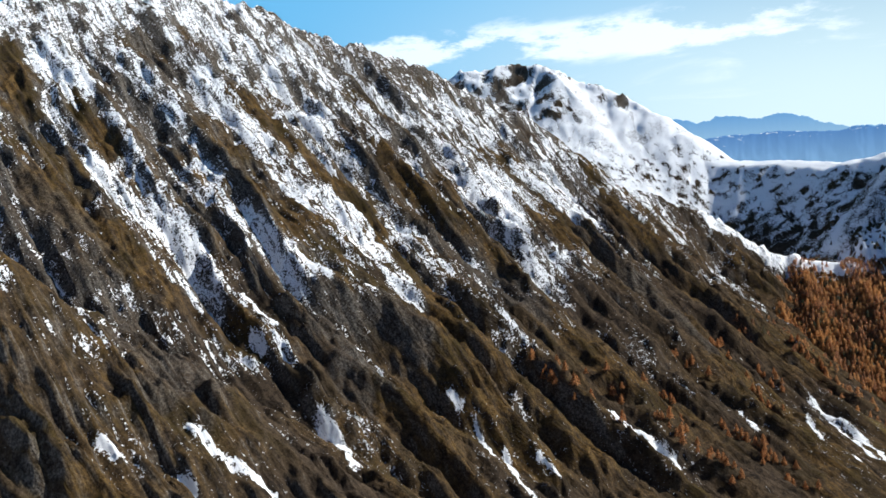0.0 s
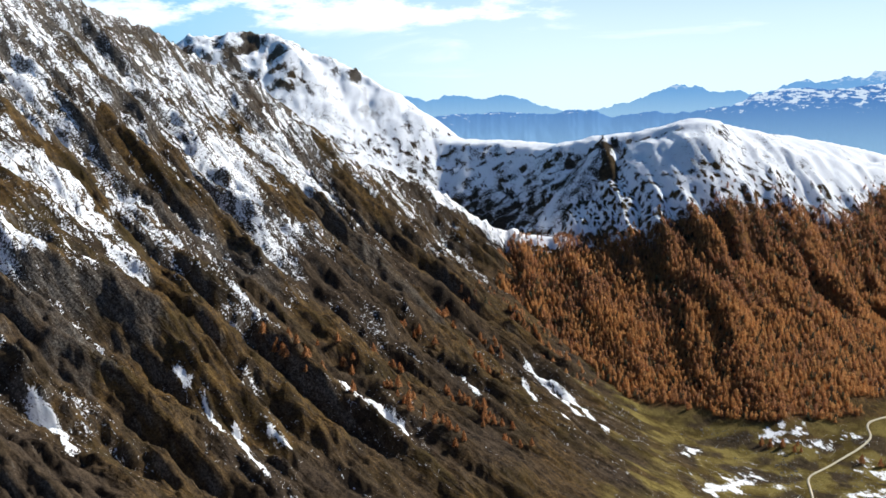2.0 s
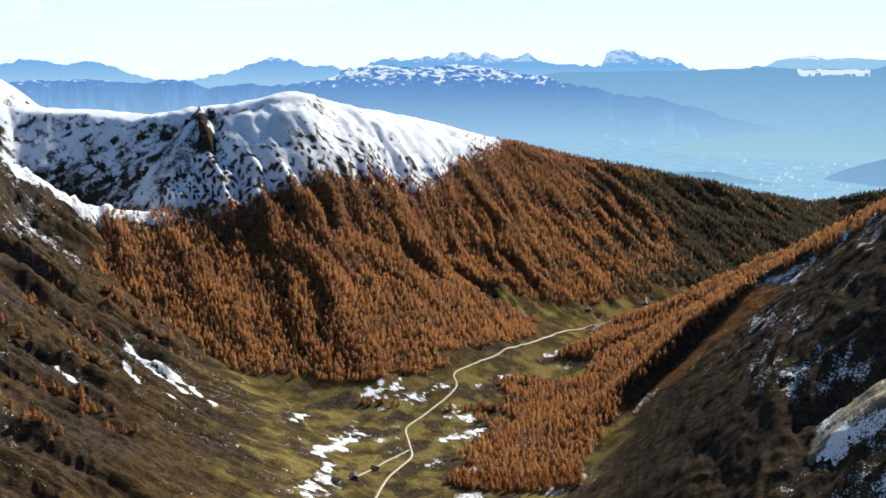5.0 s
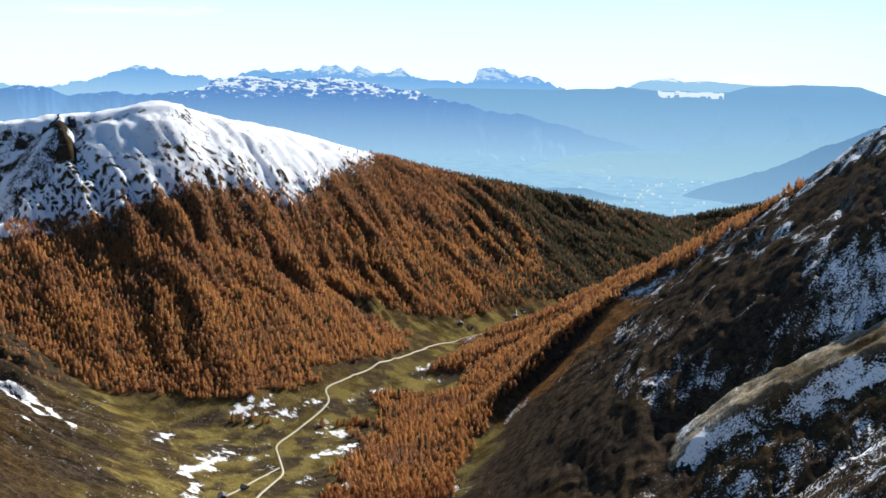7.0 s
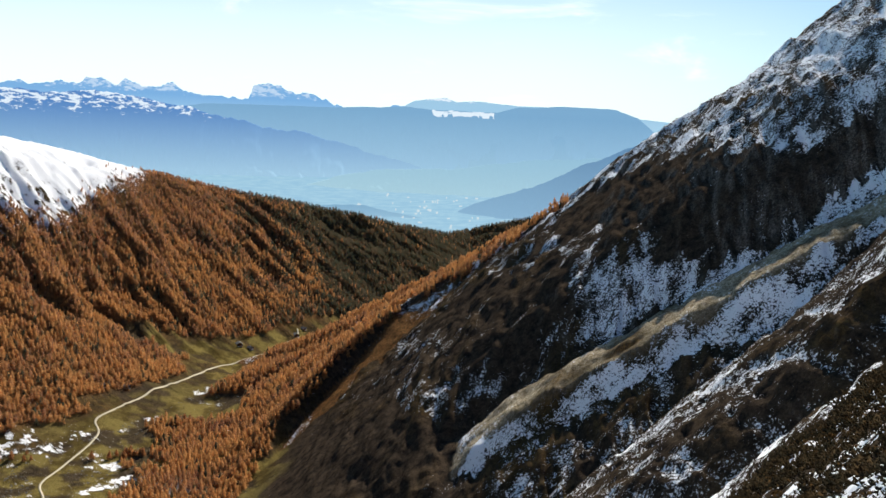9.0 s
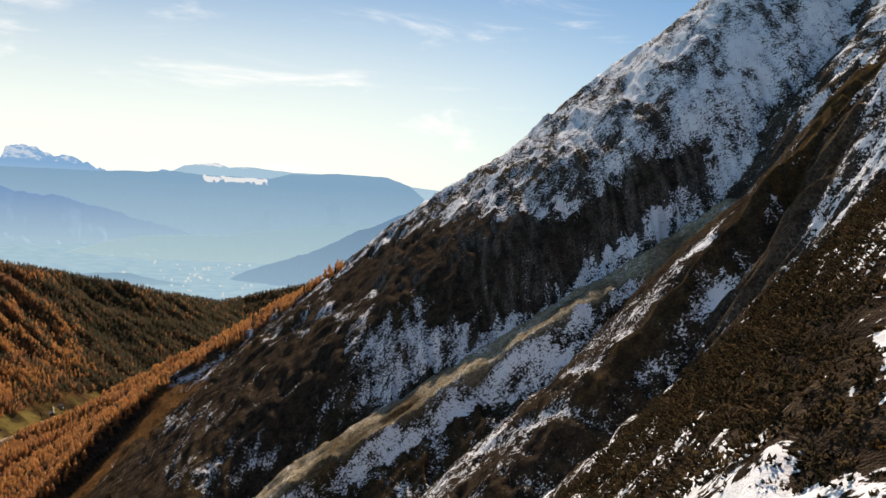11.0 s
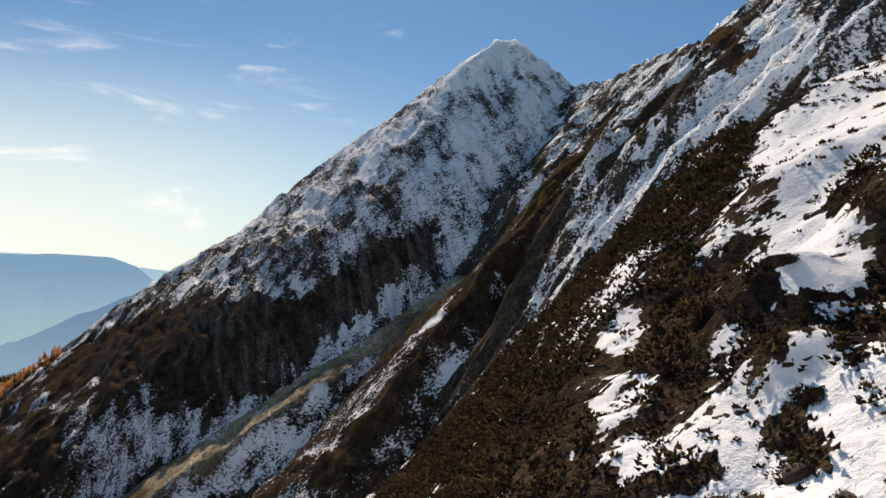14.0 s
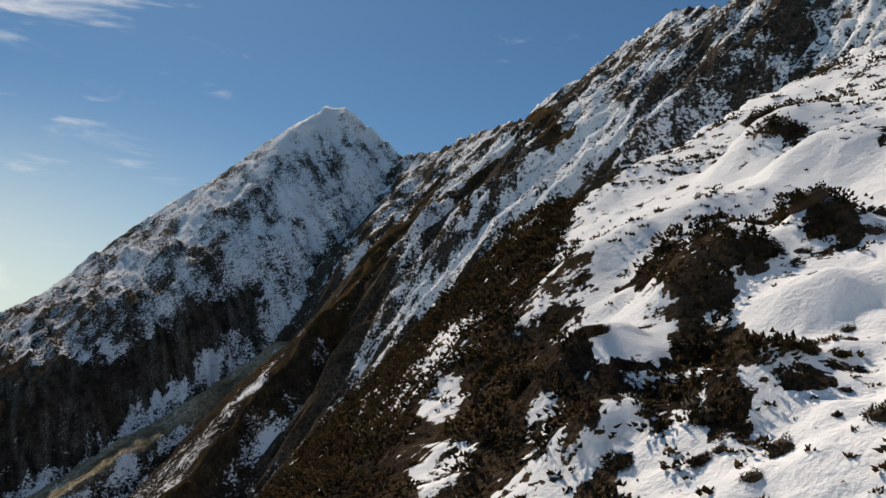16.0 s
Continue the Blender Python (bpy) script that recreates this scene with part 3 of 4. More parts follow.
steep_side = step((-0.47 * x + 0.883 * y) / np.hypot(x, y) + 0.10 * fbm(x / 12, y / 12, 3), -0.02, 0.10)
# hummock sides turned from the sun lose snow, painting shrubs and shade dark
snow = np.where(is_in("knoll"), 0.95 + 0.30 * fbm(x / 18, y / 18, 3) + 0.35 * fbm(x / 5, y / 5, 3) - steep_side * (0.55 - 0.6 * fbm(x / 14 + 5, y / 30, 3)) - near_scrub * (0.8 + 0.8 * fbm(x / 2.2, y / 2.2, 3)) + 0.6 * near_snow - 0.25 * step(FACING, 0.3, -0.05), snow)
snow = np.where(RULE < 0, -0.15 + 0.75 * step(patchy + 0.4 * ripple, 0.30, 0.75), snow)
# heath, plus shade painted into gullies, crag bands and ground under scrub
heath = np.clip(0.46 + 0.9 * fbm(x / 120, y / 120, 3) + 0.9 * (GULLY - 0.4) + 0.35 * is_in("right", "brown", "upper") + 0.2 * is_in("knoll") - 0.9 * stony - 0.9 * ribs - 0.7 * upper_brown + 0.6 * crag_shade + 0.6 * belts + 0.8 * near_scrub, 0, 1)
snow = np.where(is_in("left", "upper"), np.minimum(snow, np.where(is_in("left"), 0.74, 0.80)), np.where(is_in("right"), np.minimum(snow, 0.98), snow))
for ax, ay, bx, by, width in TONGUES + LONG_TONGUES + SNOW_PATCHES:
    frayed = 1.5 if (ax, ay, bx, by, width) in SNOW_PATCHES else 0.3
    ex, ey = bx - ax, by - ay
    nigh = np.nonzero(np.hypot(x - (ax + bx) / 2, y - (ay + by) / 2) < math.hypot(ex, ey) / 2 + 3 * width)[0]
    tx_, ty_ = x[nigh], y[nigh]
    t = np.clip(((tx_ - ax) * ex + (ty_ - ay) * ey) / (ex * ex + ey * ey), 0, 1)
    far = np.hypot(tx_ - ax - t * ex, ty_ - ay - t * ey) * (1 + 0.5 * ripple[nigh]) + frayed * width * fbm(tx_ / (1.1 * width), ty_ / (1.1 * width), 4, 0.6)
    snow[nigh] = np.maximum(snow[nigh], 1.0 * step(far, 0.95 * width, 0.2 * width) - 0.1)
rock = np.clip((Z - 420) / 200 + 0.8 * patchy + 1.2 * (STEEP - 1.0), 0, 1)
rock = np.where(is_in("forest", "bench"), 0.4 * rock * step(Z, 260, 340), rock)
rock = np.where(is_in("brown", "knoll"), np.clip(1.2 * (STEEP - 1.9), 0, 0.5), rock)
rock = np.where(is_in("upper"), 0.45 * rock * (1 - upper_brown), rock)
rock = np.clip(rock * (1 - ribs) + 0.4 * crag_shade, 0, 1)
meadow = step(25 + 15 * large - Z + 30 * is_in("left") * step(GULLY, 0.6, 0.2) + 60 * is_in("forest") * step(np.abs(x + 25), 130, 60), -25, 15)

scrub = step(fbm(x / 38 + 6, y / 38, 4), -0.08, 0.22)
meadow = meadow * (1 - 0.9 * scrub)
heath = np.where(RULE < 0, np.maximum(heath, scrub), heath)
heath = np.where(is_in("forest"), 0.15 * heath, heath)
FAN = [(-194, 1563, -130, 1552, 9), (-130, 1545, -60, 1560, 26), (-60, 1560, 45, 1610, 44), (-168, 1275, -128, 1318, 20), (-110, 1335, -60, 1400, 14)]
litter = is_in("forest", "bench", "prow") * step(Z, tree_line(x) + 12, tree_line(x) - 12) * step(Z, 22, 34) * (1 - bands(FAN, x, y, 0.3)) * (1 - step(x + 0.25 * (y - 1500), 120, 480))
litter = np.maximum(litter, is_in("nose") * step(Z, -10, 10))
meadow = meadow * (1 - litter)


def attribute(ob, name, values):
    a = ob.data.attributes.new(name, "FLOAT", "POINT")
    a.data.foreach_set("value", np.asarray(values, np.float32))


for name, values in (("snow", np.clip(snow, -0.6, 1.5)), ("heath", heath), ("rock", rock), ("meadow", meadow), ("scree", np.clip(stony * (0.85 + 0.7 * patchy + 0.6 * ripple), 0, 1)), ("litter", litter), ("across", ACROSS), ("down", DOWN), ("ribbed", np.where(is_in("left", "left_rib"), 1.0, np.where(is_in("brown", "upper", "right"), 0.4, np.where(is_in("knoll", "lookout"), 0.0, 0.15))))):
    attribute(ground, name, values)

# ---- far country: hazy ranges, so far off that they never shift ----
# air haze put into the colour and a glow, paler towards the foot
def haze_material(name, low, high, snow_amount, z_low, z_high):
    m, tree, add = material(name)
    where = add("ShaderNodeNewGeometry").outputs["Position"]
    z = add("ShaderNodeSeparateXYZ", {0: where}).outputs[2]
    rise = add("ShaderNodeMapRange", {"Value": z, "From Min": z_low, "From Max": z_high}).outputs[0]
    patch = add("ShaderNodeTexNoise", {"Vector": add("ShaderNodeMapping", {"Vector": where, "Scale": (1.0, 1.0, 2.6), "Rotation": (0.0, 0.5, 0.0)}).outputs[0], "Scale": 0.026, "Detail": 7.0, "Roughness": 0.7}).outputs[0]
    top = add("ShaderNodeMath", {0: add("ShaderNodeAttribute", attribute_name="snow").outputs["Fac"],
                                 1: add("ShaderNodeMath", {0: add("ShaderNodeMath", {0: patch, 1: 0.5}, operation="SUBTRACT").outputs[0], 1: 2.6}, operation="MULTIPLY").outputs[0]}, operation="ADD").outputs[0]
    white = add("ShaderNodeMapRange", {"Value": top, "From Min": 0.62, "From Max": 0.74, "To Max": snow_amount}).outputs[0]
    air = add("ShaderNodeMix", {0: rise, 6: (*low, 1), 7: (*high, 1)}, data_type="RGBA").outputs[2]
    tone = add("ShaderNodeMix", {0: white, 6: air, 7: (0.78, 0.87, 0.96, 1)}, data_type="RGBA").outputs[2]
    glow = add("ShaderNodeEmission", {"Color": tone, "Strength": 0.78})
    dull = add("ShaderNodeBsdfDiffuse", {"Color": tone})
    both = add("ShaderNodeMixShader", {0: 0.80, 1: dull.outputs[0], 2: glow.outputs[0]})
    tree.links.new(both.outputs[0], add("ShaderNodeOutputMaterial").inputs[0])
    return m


def far_range(name, label, crest, dist, deep, jag, snow_from, mat, seed, spread=45, broken=1.2, field=None):
    """A mountain range as a ridge in the round: crest as (heading, height in degrees), at a distance."""
    c = np.array(crest, np.float32)
    az = np.arange(c[0, 0], c[-1, 0], 0.09)
    el = np.interp(az, c[:, 0], c[:, 1])
    k = np.concatenate([[-0.35, -0.15], np.linspace(0, 1, 30) ** 1.6])
    A, K = np.meshgrid(az, k, indexing="ij")
    D = dist - deep * np.abs(K) ** 0.9 * np.sign(K)
    s = A * dist * 0.01745
    top = EYE.z + dist * np.tan(np.radians(np.repeat(el[:, None], len(k), 1)))
    smooth = top
    top = top + jag * (fbm(s / 150 + seed, s * 0 + seed, 5, 0.5) + 0.8 * (0.3 - np.abs(noise2(s / 55 + seed, s * 0))))
    top = top + 0.45 * jag * (0.4 - np.abs(noise2(s / 21 + seed, s * 0)))
    foot = -60.0
    rib = np.abs(noise2(s / 170 + seed + 1.5 * noise2(s / 400, K * 2), K * 2.2)) + 0.6 * np.abs(noise2(s / 60, K * 6 + seed)) + 0.3 * np.abs(noise2(s / 25, K * 12 + seed))
    fall = np.clip(np.abs(K), 0, 1)
    z = smooth - (smooth - foot) * fall ** 0.85 + (top - smooth) * (1 - fall) ** 4 + (rib - 0.5) * 190 * fall * (1 - fall)
    a = np.radians(A)
    verts = np.column_stack([(D * np.sin(a)).ravel(), (D * np.cos(a)).ravel(), z.ravel()])
    n, m = A.shape
    i, j = np.meshgrid(np.arange(n - 1), np.arange(m - 1), indexing="ij")
    faces = np.stack([i * m + j, (i + 1) * m + j, (i + 1) * m + j + 1, i * m + j + 1], -1).reshape(-1, 4)
    ob = sheet(name, verts, faces, mat)
    high = EYE.z + dist * math.tan(radians(snow_from))
    attribute(ob, "snow", np.clip(0.72 * np.clip(0.5 + (z.ravel() - high) / spread, 0, 1) + 0.08 * broken * (rib.ravel() - 0.45) * np.clip(1 + (z.ravel() - high) / spread, 0, 1), 0, 1))
    if field:
        a0, a1, e0, e1 = field
        el_of = np.degrees(np.arctan2(z.ravel() - EYE.z, D.ravel())) + 0.12 * fbm(A.ravel() * 1.5, A.ravel() * 0, 3)
        inside = (A.ravel() > a0) & (A.ravel() < a1) & (el_of > e0) & (el_of < e1)
        ob.data.attributes["snow"].data.foreach_set("value", np.where(inside, 1.0, -0.1).astype(np.float32))
    return tagged(ob, label, "mountains", kind="structure")


JAGGED = [(-60, -0.4), (-40, 0.2), (-34.7, 0.55), (-32.8, 0.34), (-31.4, 0.7), (-30.1, 0.35), (-28.4, 0.65), (-27, 0.2), (-26, -0.18), (-24.6, -0.38), (-23, -0.5),
          (-21.4, -0.15), (-20.1, 0.1), (-19.0, 0.5), (-18.1, 1.06), (-17.6, 0.86), (-17.1, 0.9), (-16.3, 0.32), (-15.1, 0.43), (-13.2, 0.35), (-11.1, 1.0),
          (-10.6, 0.75), (-9.2, 0.96), (-8.1, 0.84), (-7.6, 1.2), (-6.6, 1.42), (-6.1, 0.95), (-5.4, 1.42), (-4.5, 1.02), (-3.5, 0.9), (-2.9, 1.12), (-2, 0.71), (-0.5, 0.59),
          (1.5, 0.55), (1.75, 1.3), (2.7, 1.52), (3.8, 1.22), (4.9, 1.15), (6.5, 0.37), (8.4, 0.26), (10.8, 0.55), (11.3, 0.93), (13.2, 1.22)]
MESAS = [(10.6, 0.5), (11.3, 0.93), (13.2, 1.22), (13.9, 1.02), (15.5, 1.07), (17.7, 0.9), (20.9, 0.92), (23, 0.6), (26, 0.4), (30, 0.0), (40, 0.2), (60, 0)]
SNOWY = [(-60, -0.6), (-38, -0.9), (-33, -0.75), (-30, -0.45), (-27.5, -0.55), (-25.3, -0.6), (-24.2, -0.35), (-23, -0.47), (-21.9, -0.97), (-20.1, -0.7), (-18.3, -0.75),
         (-16.4, -0.5), (-15.1, -0.38), (-13.8, 0.15), (-12.2, 0.43), (-9.9, 0.44), (-7.9, 0.45), (-5.9, 0.58), (-3.9, 0.14), (-1.8, -0.03), (-0.1, -0.51), (2.3, -1.0), (5.4, -1.48),
         (8.5, -2.25), (12, -3.1), (16, -4.2), (20, -5.4), (24, -6.6)]
FLAT_TOPS = [(-12, -2.0), (-6, -0.6), (-1, 0.2), (1.5, 0.28), (5.5, 0.3), (10.9, 0.55), (12.6, 0.46), (16.4, 0.47), (17.6, 0.8), (20.4, 0.99), (23.4, 0.96), (24.8, 0.5), (25.8, -0.3),
             (27, -0.8), (34, -1.2), (48, -1.0)]
FOOTHILLS = [(-9, -4.0), (-6, -2.0), (-3, -0.95), (0.9, -1.44), (5.5, -1.74), (8.3, -1.8), (12.4, -1.84), (17.2, -1.19), (20.5, -0.75), (24, -1.1), (28, -1.6), (34, -2.0), (46, -2.0)]
LOW_HILLS = [(3, -5.8), (5, -4.4), (7, -3.7), (10, -3.3), (14, -3.1), (18, -2.4), (22, -2.0), (26, -1.9), (34, -2.2)]
DARK_SPUR = [(11.5, -6.6), (13.3, -6.1), (15.1, -5.14), (17.4, -4.4), (19.4, -3.6), (21.7, -2.45), (23.3, -1.85), (24.3, -1.3), (27, -0.3), (30, 0.6), (36, 1.5), (44, 2.0)]
HILLOCK = [(3, -6.2), (5.7, -5.6), (8.4, -5.5), (10.5, -5.9), (12.8, -6.3), (15, -6.6)]
far_range("backdrop_jagged_range", "jagged limestone peaks on the horizon, painted pale blue with haze", JAGGED, 4650, 250, 20, 0.65,
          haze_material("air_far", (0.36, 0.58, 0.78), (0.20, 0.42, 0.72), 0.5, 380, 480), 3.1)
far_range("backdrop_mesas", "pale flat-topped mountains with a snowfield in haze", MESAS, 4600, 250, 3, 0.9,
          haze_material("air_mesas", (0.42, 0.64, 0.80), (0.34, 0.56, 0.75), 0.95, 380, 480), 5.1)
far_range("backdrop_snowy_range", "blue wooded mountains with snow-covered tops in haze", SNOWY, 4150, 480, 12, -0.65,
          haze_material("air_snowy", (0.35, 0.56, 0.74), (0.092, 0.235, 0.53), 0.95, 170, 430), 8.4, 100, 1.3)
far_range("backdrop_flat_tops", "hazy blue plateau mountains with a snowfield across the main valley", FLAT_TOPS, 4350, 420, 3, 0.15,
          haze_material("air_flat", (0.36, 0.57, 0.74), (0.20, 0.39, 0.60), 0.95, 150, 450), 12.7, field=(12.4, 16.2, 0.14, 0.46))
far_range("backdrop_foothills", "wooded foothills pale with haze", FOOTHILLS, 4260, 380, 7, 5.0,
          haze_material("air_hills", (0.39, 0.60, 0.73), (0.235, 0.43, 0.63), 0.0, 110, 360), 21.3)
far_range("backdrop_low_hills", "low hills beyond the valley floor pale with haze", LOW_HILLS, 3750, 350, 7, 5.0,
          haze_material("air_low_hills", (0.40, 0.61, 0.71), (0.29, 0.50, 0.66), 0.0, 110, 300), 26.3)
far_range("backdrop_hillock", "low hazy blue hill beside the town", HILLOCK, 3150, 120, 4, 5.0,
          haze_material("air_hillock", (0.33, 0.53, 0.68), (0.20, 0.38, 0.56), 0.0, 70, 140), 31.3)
far_range("backdrop_dark_spur", "wooded spur closing the side valley, painted blue with haze", DARK_SPUR, 3300, 300, 6, 9.0,
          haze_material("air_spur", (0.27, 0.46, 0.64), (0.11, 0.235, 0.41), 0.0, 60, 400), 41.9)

# the floor of the main valley, with its town
valley_v, valley_f = [], []
for a in np.arange(-26, 40, 0.5):
    for r in np.linspace(2950, 4100, 22):
        valley_v.append((r * math.sin(radians(a)), r * math.cos(radians(a)), 75.0 + 3 * float(noise2(a, r / 60)) + 0.085 * (r - 2950)))
n = 22
for k in range(len(valley_v) // n - 1):
    for q in range(n - 1):
        valley_f.append((k * n + q, (k + 1) * n + q, (k + 1) * n + q + 1, k * n + q + 1))
# the fields only glow: haze is painted in as their pale blue
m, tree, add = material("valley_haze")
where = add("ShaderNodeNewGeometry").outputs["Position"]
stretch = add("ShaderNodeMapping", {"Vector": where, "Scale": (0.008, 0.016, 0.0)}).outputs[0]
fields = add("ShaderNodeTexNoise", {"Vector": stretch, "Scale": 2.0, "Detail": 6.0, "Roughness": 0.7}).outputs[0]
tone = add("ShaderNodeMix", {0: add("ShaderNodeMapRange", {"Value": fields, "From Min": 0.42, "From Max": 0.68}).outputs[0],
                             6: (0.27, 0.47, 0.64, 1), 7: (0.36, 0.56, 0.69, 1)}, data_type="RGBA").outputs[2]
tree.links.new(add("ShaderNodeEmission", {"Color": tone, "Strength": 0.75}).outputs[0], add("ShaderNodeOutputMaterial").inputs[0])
# roofs and walls of the far town, their brightness in the haze painted as a glow
town_v, town_f = [], []
r = np.random.RandomState(77)
for k in range(60):
    a, rad = radians(r.normal(12.3, 2.6)), r.uniform(2990, 3620)
    cx, cy, s = rad * math.sin(a), rad * math.cos(a), r.uniform(1.5, 4.5)
    h, base = r.uniform(0, 3), len(town_v)
    town_v += [(cx + sx * s, cy + sy * s * 0.7, zz) for zz in (70, 79 + 0.085 * (rad - 2950) + h) for sx, sy in ((-1, -1), (1, -1), (1, 1), (-1, 1))]
    town_f += [[base + q for q in f] for f in ((4, 5, 6, 7), (0, 1, 5, 4), (1, 2, 6, 5), (2, 3, 7, 6), (3, 0, 4, 7))]
pale, tree2, add2 = material("far_roof_glow")
tree2.links.new(add2("ShaderNodeEmission", {"Color": (0.72, 0.86, 0.95, 1), "Strength": 0.55}).outputs[0], add2("ShaderNodeOutputMaterial").inputs[0])
tagged(sheet("backdrop_town", np.array(town_v), np.array(town_f), pale, smooth=False), "pale specks of a distant town in haze", "town", kind="structure")
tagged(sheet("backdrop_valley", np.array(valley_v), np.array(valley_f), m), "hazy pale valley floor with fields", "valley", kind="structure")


# ---- helpers for things ----
def part(name, bm, mat, parent=None, label="", smooth=False):
    me = bpy.data.meshes.new(name)
    bm.to_mesh(me)
    bm.free()
    me.materials.append(mat)
    if smooth:
        me.polygons.foreach_set("use_smooth", np.full(len(me.polygons), True))
    ob = new(name, me)
    if parent:
        ob.parent = parent
    if label:
        ob["label"] = label
    return ob


def box(bm, x0, y0, z0, x1, y1, z1):
    v = [bm.verts.new((x, y, z)) for z in (z0, z1) for x, y in ((x0, y0), (x1, y0), (x1, y1), (x0, y1))]
    for f in ((3, 2, 1, 0), (4, 5, 6, 7), (0, 1, 5, 4), (1, 2, 6, 5), (2, 3, 7, 6), (3, 0, 4, 7)):
        bm.faces.new([v[k] for k in f])


def leaf_material(name, a, b, c, through=0.3, gaps=0.0, bumpy=0.0):
    """Needles in three tones, picked by the mesh's own tone."""
    m, tree, add = material(name)
    tone = add("ShaderNodeAttribute", attribute_name="tone").outputs["Fac"]
    where = add("ShaderNodeNewGeometry").outputs["Position"]
    grain = add("ShaderNodeTexNoise", {"Vector": where, "Scale": 0.9, "Detail": 4.0}).outputs[0]
    first = add("ShaderNodeMapRange", {"Value": tone, "From Min": 0.0, "From Max": 0.5}).outputs[0]
    second = add("ShaderNodeMapRange", {"Value": tone, "From Min": 0.55, "From Max": 0.95}).outputs[0]
    col = add("ShaderNodeMix", {0: first, 6: (*a, 1), 7: (*b, 1)}, data_type="RGBA").outputs[2]
    col = add("ShaderNodeMix", {0: second, 6: col, 7: (*c, 1)}, data_type="RGBA").outputs[2]
    val = add("ShaderNodeMapRange", {"Value": grain, "From Min": 0.3, "From Max": 0.7, "To Min": 0.55, "To Max": 1.35}).outputs[0]
    col = add("ShaderNodeVectorMath", {0: col, 1: add("ShaderNodeCombineXYZ", {0: val, 1: val, 2: val}).outputs[0]}, operation="MULTIPLY").outputs[0]
    leafy = add("ShaderNodeTexNoise", {"Vector": where, "Scale": 5.0, "Detail": 3.0}).outputs[0]
    bumped = add("ShaderNodeBump", {"Height": leafy, "Strength": bumpy, "Distance": 0.4}).outputs[0]
    d = add("ShaderNodeBsdfDiffuse", {"Color": col, "Normal": bumped})
    t = add("ShaderNodeBsdfTranslucent", {"Color": col})
    both = add("ShaderNodeMixShader", {0: through, 1: d.outputs[0], 2: t.outputs[0]})
    clear = add("ShaderNodeMixShader", {0: gaps, 1: both.outputs[0], 2: add("ShaderNodeBsdfTransparent").outputs[0]})
    tree.links.new(clear.outputs[0], add("ShaderNodeOutputMaterial").inputs[0])
    return m


NEEDLES = leaf_material("larch_needles", (0.56, 0.285, 0.11), (0.38, 0.187, 0.105), (0.075, 0.085, 0.055), 0.55, 0.42)


def tree_shape(layers, sides, seed):
    """A ragged conifer one metre high: tiers of drooping boughs on a thin trunk."""
    r = np.random.RandomState(seed)
    v, f = [], []
    for k in range(3):
        a = k * 2.094
        v.append((0.022 * math.cos(a), 0.022 * math.sin(a), -0.06))
    v.append((0, 0, 0.9))
    f += [(0, 1, 3), (1, 2, 3), (2, 0, 3)]
    for k in range(layers):
        low = 0.10 + 0.80 * k / layers
        top = min(1.0, low + 0.42 - 0.15 * k / layers)
        wide = 0.25 * (1 - low) ** 0.72 * r.uniform(0.85, 1.15)
        ox, oy = r.uniform(-0.02, 0.02, 2)
        apex = len(v)
        v.append((ox, oy, top))
        turn = r.uniform(0, 6.28)
        for q in range(sides):
            a = turn + q * 6.2832 / sides
            w = wide * (r.uniform(0.85, 1.25) if q % 2 else r.uniform(0.4, 0.7))
            v.append((ox + w * math.cos(a), oy + w * math.sin(a), low + (r.uniform(-0.05, 0.02) if q % 2 else r.uniform(0.03, 0.09))))
        f += [(apex, apex + 1 + q, apex + 1 + (q + 1) % sides) for q in range(sides)]
    return np.array(v, np.float32), np.array(f, np.int32)


def scatter(name, shapes, spots, mat, label, category, soft=False):
    """One mesh of many: spots as x, y, z, size, width, turn, tone."""
    vs, fs, tones, base = [], [], [], 0
    pick = np.random.RandomState(3).randint(0, len(shapes), len(spots))
    for k, (v, f) in enumerate(shapes):
        mine = spots[pick == k]
        if not len(mine):
            continue
        c, s = np.cos(mine[:, 5]), np.sin(mine[:, 5])
        w = mine[:, 3] * mine[:, 4]
        px = mine[:, 0:1] + w[:, None] * (c[:, None] * v[None, :, 0] - s[:, None] * v[None, :, 1])
        py = mine[:, 1:2] + w[:, None] * (s[:, None] * v[None, :, 0] + c[:, None] * v[None, :, 1])
        pz = mine[:, 2:3] + mine[:, 3:4] * v[None, :, 2]
        vs.append(np.stack([px, py, pz], -1).reshape(-1, 3))
        fs.append((f[None] + (base + len(v) * np.arange(len(mine)))[:, None, None]).reshape(-1, 3))
        tones.append(np.repeat(mine[:, 6], len(v)))
        base += len(v) * len(mine)
    ob = sheet(name, np.concatenate(vs), np.concatenate(fs), mat, smooth=soft)
    attribute(ob, "tone", np.concatenate(tones))
    return tagged(ob, label, category, kind="stuff")


def spots_in(x0, x1, y0, y1, gap, seed):
    r = np.random.RandomState(seed)
    gx, gy = np.meshgrid(np.arange(x0, x1, gap), np.arange(y0, y1, gap))
    px = gx.ravel() + r.uniform(-0.48, 0.48, gx.size) * gap
    py = gy.ravel() + r.uniform(-0.48, 0.48, gx.size) * gap
    return px, py, r


CONIFERS = [tree_shape(4, 8, k) for k in range(8)]
FAR_CONIFERS = [tree_shape(3, 7, k + 30) for k in range(8)]

PATH = [(-188, 850), (-188, 877), (-186, 926), (-170, 990), (-189, 1058), (-195, 1071), (-172, 1128), (-154, 1175), (-145, 1209),
        (-158, 1238), (-135, 1273), (-94, 1346), (-48, 1420), (2, 1532), (87, 1634), (143, 1708), (143, 1753)]
FORK = [(-177, 1012), (-195, 971), (-215, 917), (-228, 895)]


